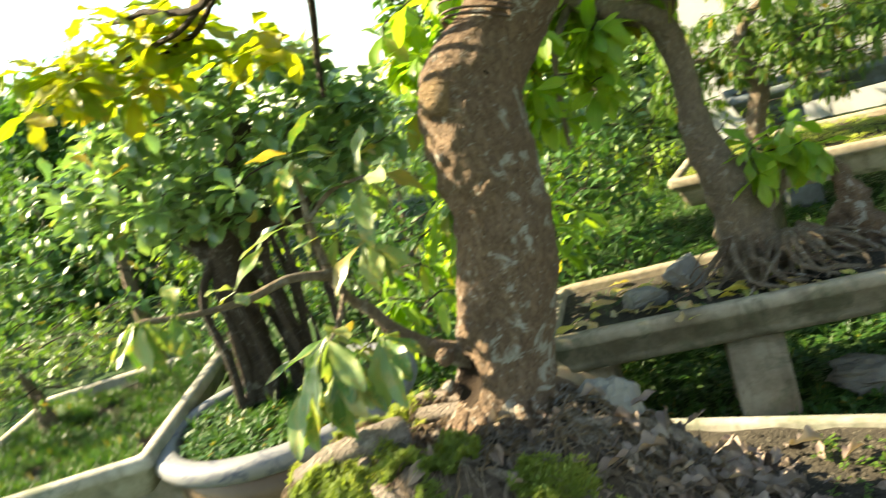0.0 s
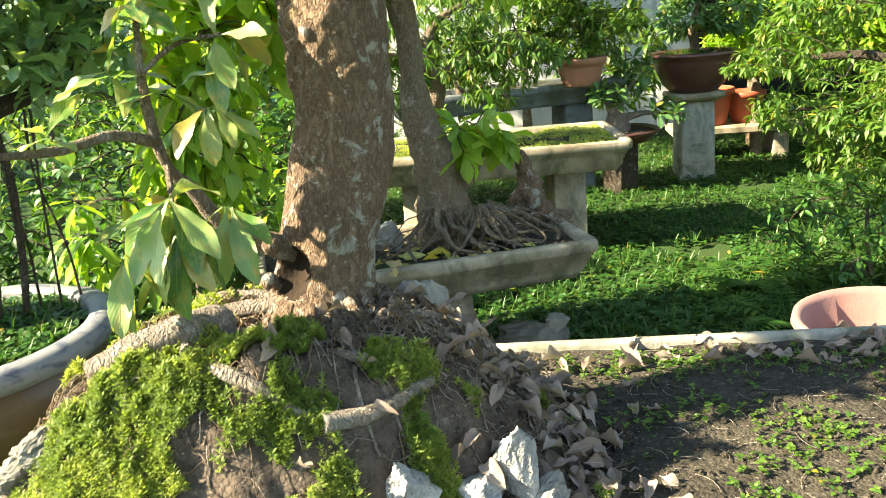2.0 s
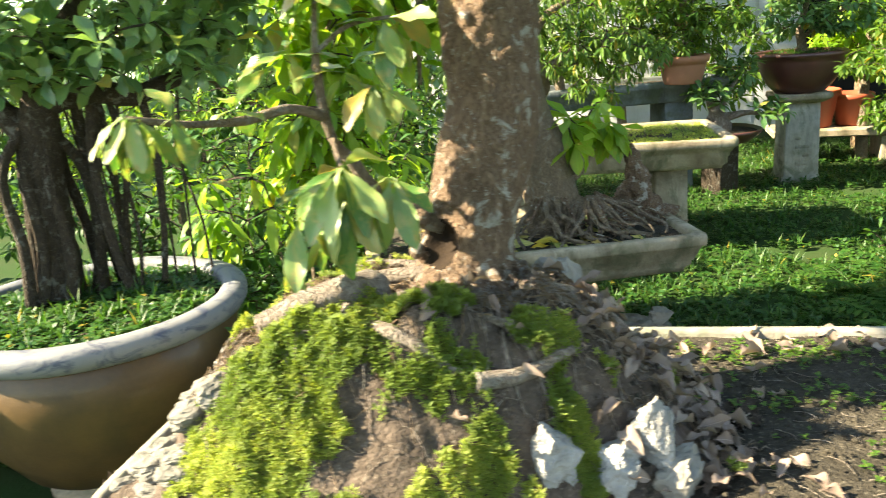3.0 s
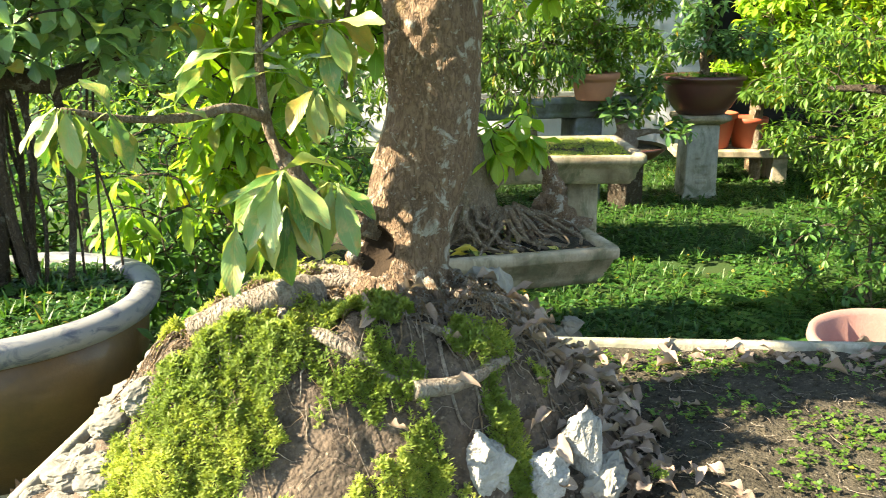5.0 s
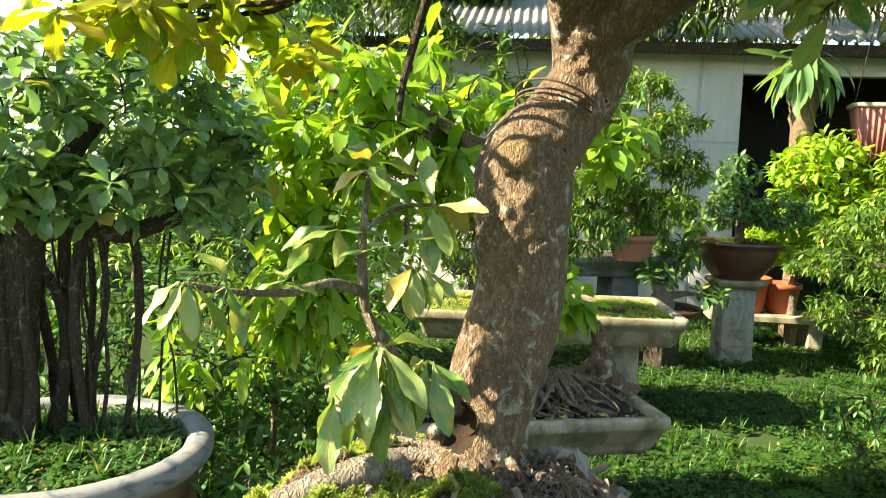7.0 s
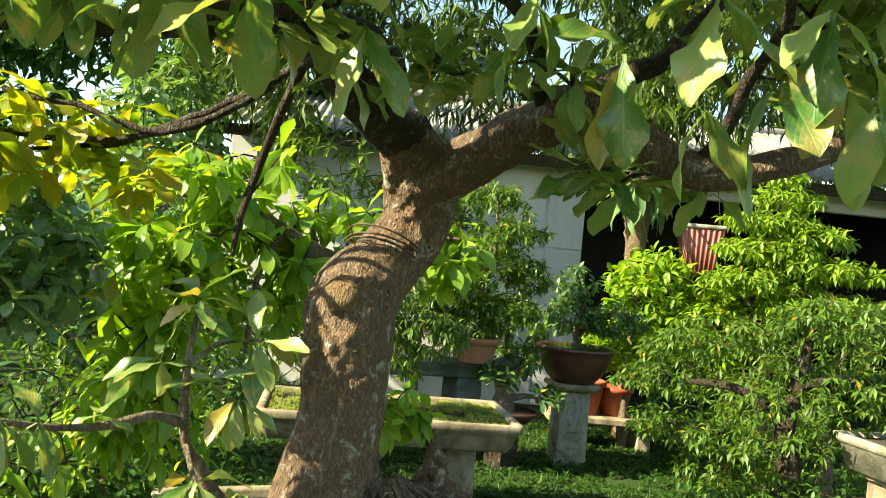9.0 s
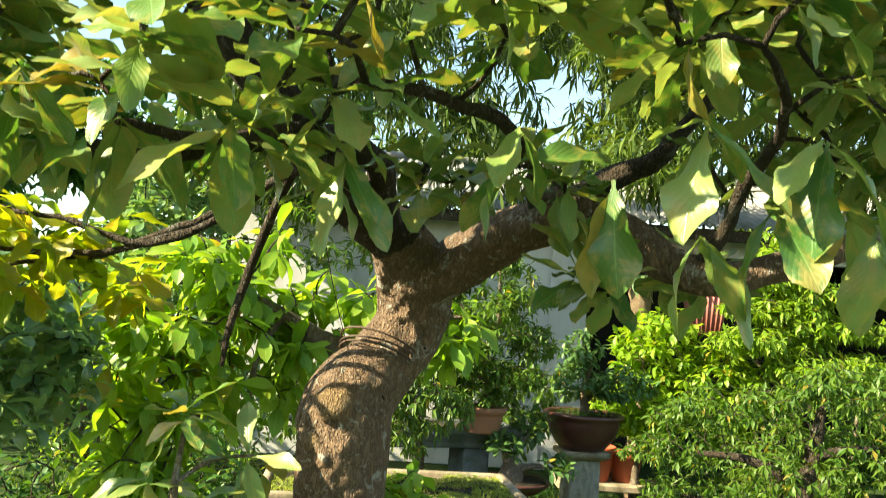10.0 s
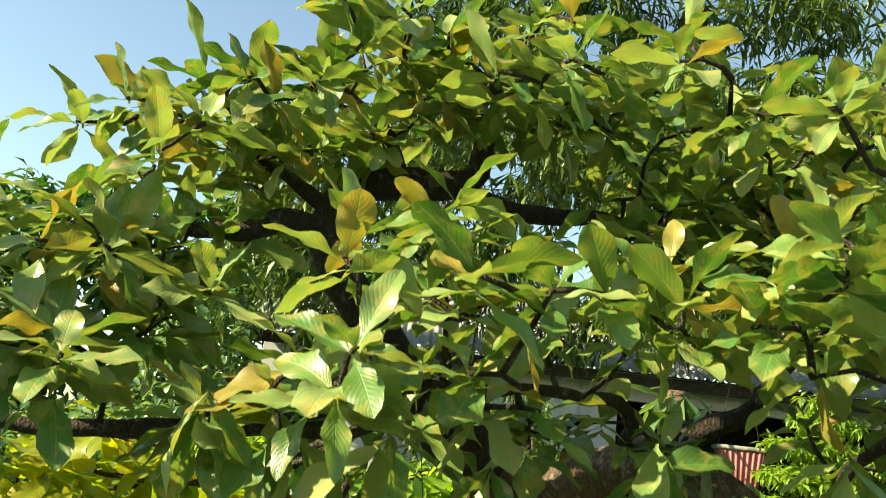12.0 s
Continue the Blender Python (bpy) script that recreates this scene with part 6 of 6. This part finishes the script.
tufts("grass", "short dark green grass between the weeds", "grass", grass_spots, GRASS, M_grass, 0.045, r6)


def tray_moss(m, l, w, z, count, size, name, label, forms, material, off=0.0, gap=-0.3):
    pts = []
    for _ in range(count):
        q = moved([(r6.uniform(-l / 2, l / 2), r6.uniform(-w / 2, w / 2), 0)], m)[0]
        if fnoise((q[0], q[1], off), 5) > gap:
            pts.append((q[0], q[1], z + 0.015 * fnoise((q[0], q[1], 0), 5)))
    tufts(name, label, "moss", pts, forms, material, size, r6)


tray_moss(m_three, 1.34, 0.66, 0.61, 5200, 0.013, "tray_moss", "sunlit yellow-green moss filling the moulded tray", MOSS, M_moss)
tray_moss(m_two, 0.94, 0.5, 0.475, 1200, 0.011, "tray_moss", "patches of dark moss among roots in the tray", MOSS, M_grass, 3.0, 0.05)
tray_moss(pose(*c5, 0, 0, 0, 96), 1.08, 0.78, 0.575, 2600, 0.035, "tray_grass", "grass growing thick in the pale tray", GRASS, M_grass)
pot_spots = [(-0.84 + 0.365 * math.sqrt(q) * math.cos(a), 2.56 + 0.365 * math.sqrt(q) * math.sin(a), 0.555) for q, a in zip(r6.rand(1500), r6.uniform(0, 6.28, 1500))]
tufts("pot_weeds", "small round-leaved weeds covering the soil in the round pot", "weeds", pot_spots[:1400], CLOVER, M_grass, 0.026, r6)
tufts("pot_grass", "thin grass blades standing in the round pot", "grass", pot_spots[1400:], GRASS, M_grass, 0.045, r6)
bowl_spots = [(3.68 + 0.22 * math.sqrt(q) * math.cos(a), 4.87 + 0.22 * math.sqrt(q) * math.sin(a), 0.90) for q, a in zip(r6.rand(250), r6.uniform(0, 6.28, 250))]
tufts("bowl_moss", "moss on the soil of the glazed bowl", "moss", bowl_spots, MOSS, M_grass, 0.02, r6)

soil_weeds = []
while len(soil_weeds) < 1250:
    u, n = r6.uniform(-0.25, 1.0), r6.uniform(0.65, 1.74)
    p = un(u, n)
    if fnoise((p[0], p[1], 5), 5.5) + 0.5 * max(0, n - 1.55) * 5 > 0.7 * r6.rand() - 0.05 and p[0] > 0.2 and height_soil(p[0], p[1]) < 0.56:
        soil_weeds.append((p[0], p[1], height_soil(p[0], p[1])))
tufts("soil_weeds", "small green weeds sprouting from bare soil in the tray", "weeds", soil_weeds, CLOVER, M_leaf_fine, 0.0125, r6)

# ---- fern by the lawn edge ----
def fern(at, seed):
    r = np.random.RandomState(seed)
    t = thing("fern", (*at, 0.0), "light green fern with feathery fronds on the lawn", "fern", "ferns")
    leaflet = leaf_shape(0.28, 0.4, 0.2, 0.1, 0.0, 0.0, across=3, along=2)
    for i in range(7):
        a, ln = 6.28 * i / 7 + r.uniform(-0.3, 0.3), r.uniform(0.22, 0.36)
        g, rows = Geo(), []
        for s in np.linspace(0, 1, 12):
            q = np.array((at[0] + ln * s * math.cos(a), at[1] + ln * s * math.sin(a), 0.01 + ln * (0.9 * s - 0.65 * s * s)))
            rows.append((*q, 0.0025 * (1.1 - s)))
            for side in (1, -1):
                d = (math.cos(a + side * 1.2), math.sin(a + side * 1.2), 0.05)
                g.scatter(leaflet, [aim(q, d, 0.085 * math.sin(0.3 + 2.7 * s) + 0.01)])
        g.add(*tube(rows, 4))
        part("frond", g, M_grass, t)


fern((2.25, 2.78), 1)
fern((2.05, 2.35), 2)
fern((-0.62, 2.02), 3)

# ---- stones ----
rock("pale_stone", (0.178, 1.440, 0.765), (0.125, 0.095, 0.165), 3, M_stone_grey, "rounded pale grey stone beside the trunk foot", "stones on the mound", 20, 0.18)
rock("pale_stone", (0.172, 1.372, 0.725), (0.12, 0.08, 0.09), 4, M_stone_grey, "flat pale grey stone below the trunk foot", "stones on the mound", 60, 0.18)
rock("white_stone", (0.0, 1.110, 0.625), (0.096, 0.075, 0.150), 5, M_stone, "sharp white limestone piece set in the moss", "white stones", 15, 0.5)
rock("white_stone", (0.118, 1.098, 0.588), (0.100, 0.075, 0.105), 6, M_stone, "jagged white limestone piece set in the soil", "white stones", 70, 0.55)
rock("white_stone", (0.203, 1.112, 0.605), (0.072, 0.068, 0.205), 7, M_stone, "tall pointed white limestone piece", "white stones", 120, 0.5)
rock("white_stone", (0.225, 1.085, 0.535), (0.13, 0.08, 0.11), 8, M_stone_grey, "low grey limestone piece beside the pointed one", "white stones", 40, 0.5)
rock("pebble", (-0.47, 1.50, height_soil(-0.47, 1.50) + 0.012), (0.034, 0.028, 0.028), 10, M_stone, "small white pebble on the flank of the mound", "pebbles", 50, 0.12)
rock("pebble", (-0.395, 1.515, height_soil(-0.395, 1.515) + 0.012), (0.034, 0.028, 0.028), 9, M_stone, "small white pebble on the ridge of the mound", "pebbles", 0, 0.12)
rock("garden_stone", (1.12, 2.74, 0.05), (0.36, 0.22, 0.15), 12, M_rubble, "rough pale stone lying on the lawn", "garden stones", -20, 0.4)
rock("garden_stone", (1.20, 2.70, 0.12), (0.12, 0.10, 0.07), 13, M_stone_grey, "small bluish stone on top of another", "garden stones", 30, 0.4)
rock("tray_stone", (0.42, 2.86, 0.50), (0.20, 0.15, 0.11), 14, M_rubble, "rough grey rock in the tray behind the trunk", "stones in the tray", 10, 0.4)
rock("tray_stone", (0.60, 2.95, 0.52), (0.20, 0.14, 0.13), 15, M_stone_grey, "low grey rock in the tray behind the trunk", "stones in the tray", 50, 0.4)
r9 = np.random.RandomState(19)
for i in range(110):
    x, y = r9.uniform(-0.72, -0.42), r9.uniform(1.12, 1.60)
    z = height_soil(x, y)
    if 0.50 < z < 0.74 and fnoise((x, y, 0), 5) > -0.25 and mossy(x, y) < 0.45:
        s = r9.uniform(0.03, 0.10)
        rock("rubble_stone", (x, y, z), (s, s * r9.uniform(0.6, 0.9), s * r9.uniform(0.4, 0.6)), 100 + i, M_rubble, "pale rubble stone on the flank of the mound", "rubble stones", r9.uniform(0, 360), 0.29)

# ---- fallen leaves ----
DRY = [Geo().add(*broad_leaf(0.46, (0.5, -0.3, 0.25, -0.45, 0.6, 0.15)[i], 0.25 * (-1) ** i, (0.4, 0.3, 0.6, 0.4, 0.2, 0.7)[i], 0.30, (0.5, 0.6, 0.55)[i % 3], seed=90 + i, along=12)).mesh("dry_leaf", M_dry) for i in range(6)]
M_yellow = leaf_material("leaf_yellow", [(0.50, 0.36, 0.05), (0.30, 0.30, 0.10), (0.22, 0.26, 0.07), (0.34, 0.20, 0.11), (0.26, 0.22, 0.15), (0.45, 0.38, 0.06)], old=0.1, through=0.2)
YELLOW = [Geo().add(*leaf_shape(0.40, 0.55, 0.3, 0.1, 0.08, 0.3 * (-1) ** i, 5, 6, seed=95 + i)).mesh("fallen_leaf", M_yellow) for i in range(4)]


def litter(meshes, name, places, size, label, group, lift):
    for i, (x, y, z) in enumerate(places):
        ob = solo(name, meshes[i % len(meshes)], None, label, "leaf", group)
        a, e = r9.uniform(0, 6.28), r9.uniform(-0.15, 0.15)
        m = aim((x, y, z + lift * r9.uniform(0.3, 1.2)), (math.cos(a) * math.cos(e), math.sin(a) * math.cos(e), math.sin(e)), size * r9.uniform(0.7, 1.2), (0.2 * r9.randn(), 0.2 * r9.randn(), 1), 0.35 * r9.randn())
        ob.matrix_basis = Matrix(m.tolist())


spots = []
for cx, cy, sx, sy, count in ((0.36, 1.33, 0.085, 0.11, 120), (0.24, 1.33, 0.07, 0.05, 26), (0.30, 1.14, 0.06, 0.06, 45), (0.13, 1.17, 0.03, 0.04, 10), (0.02, 1.345, 0.06, 0.02, 5), (0.44, 1.52, 0.10, 0.08, 40)):
    for _ in range(count):
        x, y = r9.normal(cx, sx), r9.normal(cy, sy)
        spots.append((x, y, height_soil(x, y) + abs(r9.normal(0, 0.008))))
for _ in range(90):
    p = un(r9.uniform(-0.10, 1.15), 1.70 + 0.035 * r9.randn())
    spots.append((p[0], p[1], height_soil(p[0], p[1])))
for _ in range(16):
    x, y = r9.uniform(-0.05, 0.22), r9.uniform(1.22, 1.42)
    spots.append((x, y, height_soil(x, y)))
spots += [(x, y, height_soil(x, y) + 0.01) for x, y in ((-0.14, 1.25), (-0.125, 1.265), (-0.04, 1.16), (-0.15, 1.14), (0.03, 1.19))]
litter(DRY, "dry_leaf", spots, 0.056, "curled grey-brown dead leaf lying on soil", "dead leaves on the soil", 0.012)
spots = [tuple(moved([(r9.uniform(-0.52, 0.40), r9.uniform(-0.27, 0.20), 0.488)], m_two)[0]) for _ in range(74)]
litter(YELLOW, "fallen_leaf", spots, 0.085, "fallen yellowing leaf lying in the concrete tray", "fallen leaves in the tray", 0.008)
twigs6 = Geo()
for _ in range(420):
    p = un(r9.uniform(-0.1, 1.15), r9.uniform(0.65, 1.74))
    a, ln = r9.uniform(0, 6.28), r9.uniform(0.02, 0.07)
    rows = []
    for s in np.linspace(0, 1, 5):
        x, y = p[0] + ln * s * math.cos(a + 0.6 * s), p[1] + ln * s * math.sin(a + 0.6 * s)
        rows.append((x, y, height_soil(x, y) + 0.003, 0.0009))
    twigs6.add(*tube(rows, 5))
crumbs = Geo()
for _ in range(1500):
    p = un(r9.uniform(-0.4, 1.15), r9.uniform(0.65, 1.74))
    z, s = height_soil(p[0], p[1]), r9.uniform(0.002, 0.007)
    rings = [circle(s * q, z + s * w, 5) + np.array((p[0], p[1], 0)) + s * 0.3 * r9.randn(3) for q, w in ((0.8, -0.3), (1.0, 0.3), (0.4, 0.9))]
    crumbs.add(*loft(rings))
solo("soil_crumbs", crumbs, M_soil, "small clods and grit lying on the soil", "soil crumbs", kind="stuff", smooth=False)
solo("twig_litter", twigs6, M_root, "thin dry twigs and straws scattered over the soil", "twigs", kind="stuff")


# ---- hanging things by the doorway ----
def hanging():
    m = pose(5.34, 5.165, 0.11, 0, 0, SLANT - 12)
    t = thing("hanging_planter", (5.34, 5.165, 1.57), "red ridged hanging planter with a pale rim on wires", "planter")
    v, f = loft([rounded(0.26, 0.24, 0.03, 1.46), rounded(0.40, 0.34, 0.03, 1.90)])
    part("body", Geo().add(moved(v, m), f), M_red, t)
    for x in np.linspace(-0.15, 0.15, 7):
        g = Geo().add(*tube([(*moved([(x * 0.75, -0.122, 1.48)], m)[0], 0.010), (*moved([(x, -0.172, 1.89)], m)[0], 0.012)], 6))
        part("ridge", g, M_red, t)
    v, f = loft([rounded(0.42, 0.36, 0.03, 1.90), rounded(0.44, 0.38, 0.03, 1.91), rounded(0.44, 0.38, 0.03, 1.935), rounded(0.40, 0.34, 0.03, 1.94)])
    part("rim", Geo().add(moved(v, m), f), M_concrete_pale, t, "pale worn rim")
    for x in (-0.18, 0.18):
        part("wire", Geo().add(*tube([(*moved([(x, 0, 1.935)], m)[0], 0.004), (*moved([(x * 0.3, 0, 2.75)], m)[0], 0.004)], 5)), M_wire, t)
    base = np.array((4.80, 5.45, 0.0))
    t, r = plant("staghorn_fern", "brown fibrous post carrying pale hanging strap leaves", (*base[:2], 0.0), [[(*base[:2], 0.0, 0.06), (*base[:2], 1.0, 0.06), (base[0], base[1], 1.85, 0.10), (base[0], base[1], 2.15, 0.14), (base[0], base[1], 2.48, 0.10)]],
          [((base[0], base[1], 2.42), (0.18, 0.16, 0.10))], 20, kinds(M_leaf_ficus, wide=0.16, peak=0.5, fold=0.3, along=6), 0.50, (3, 5), (60, 110), 1.1, 60, 61, category="fern", bark=M_straw)


hanging()
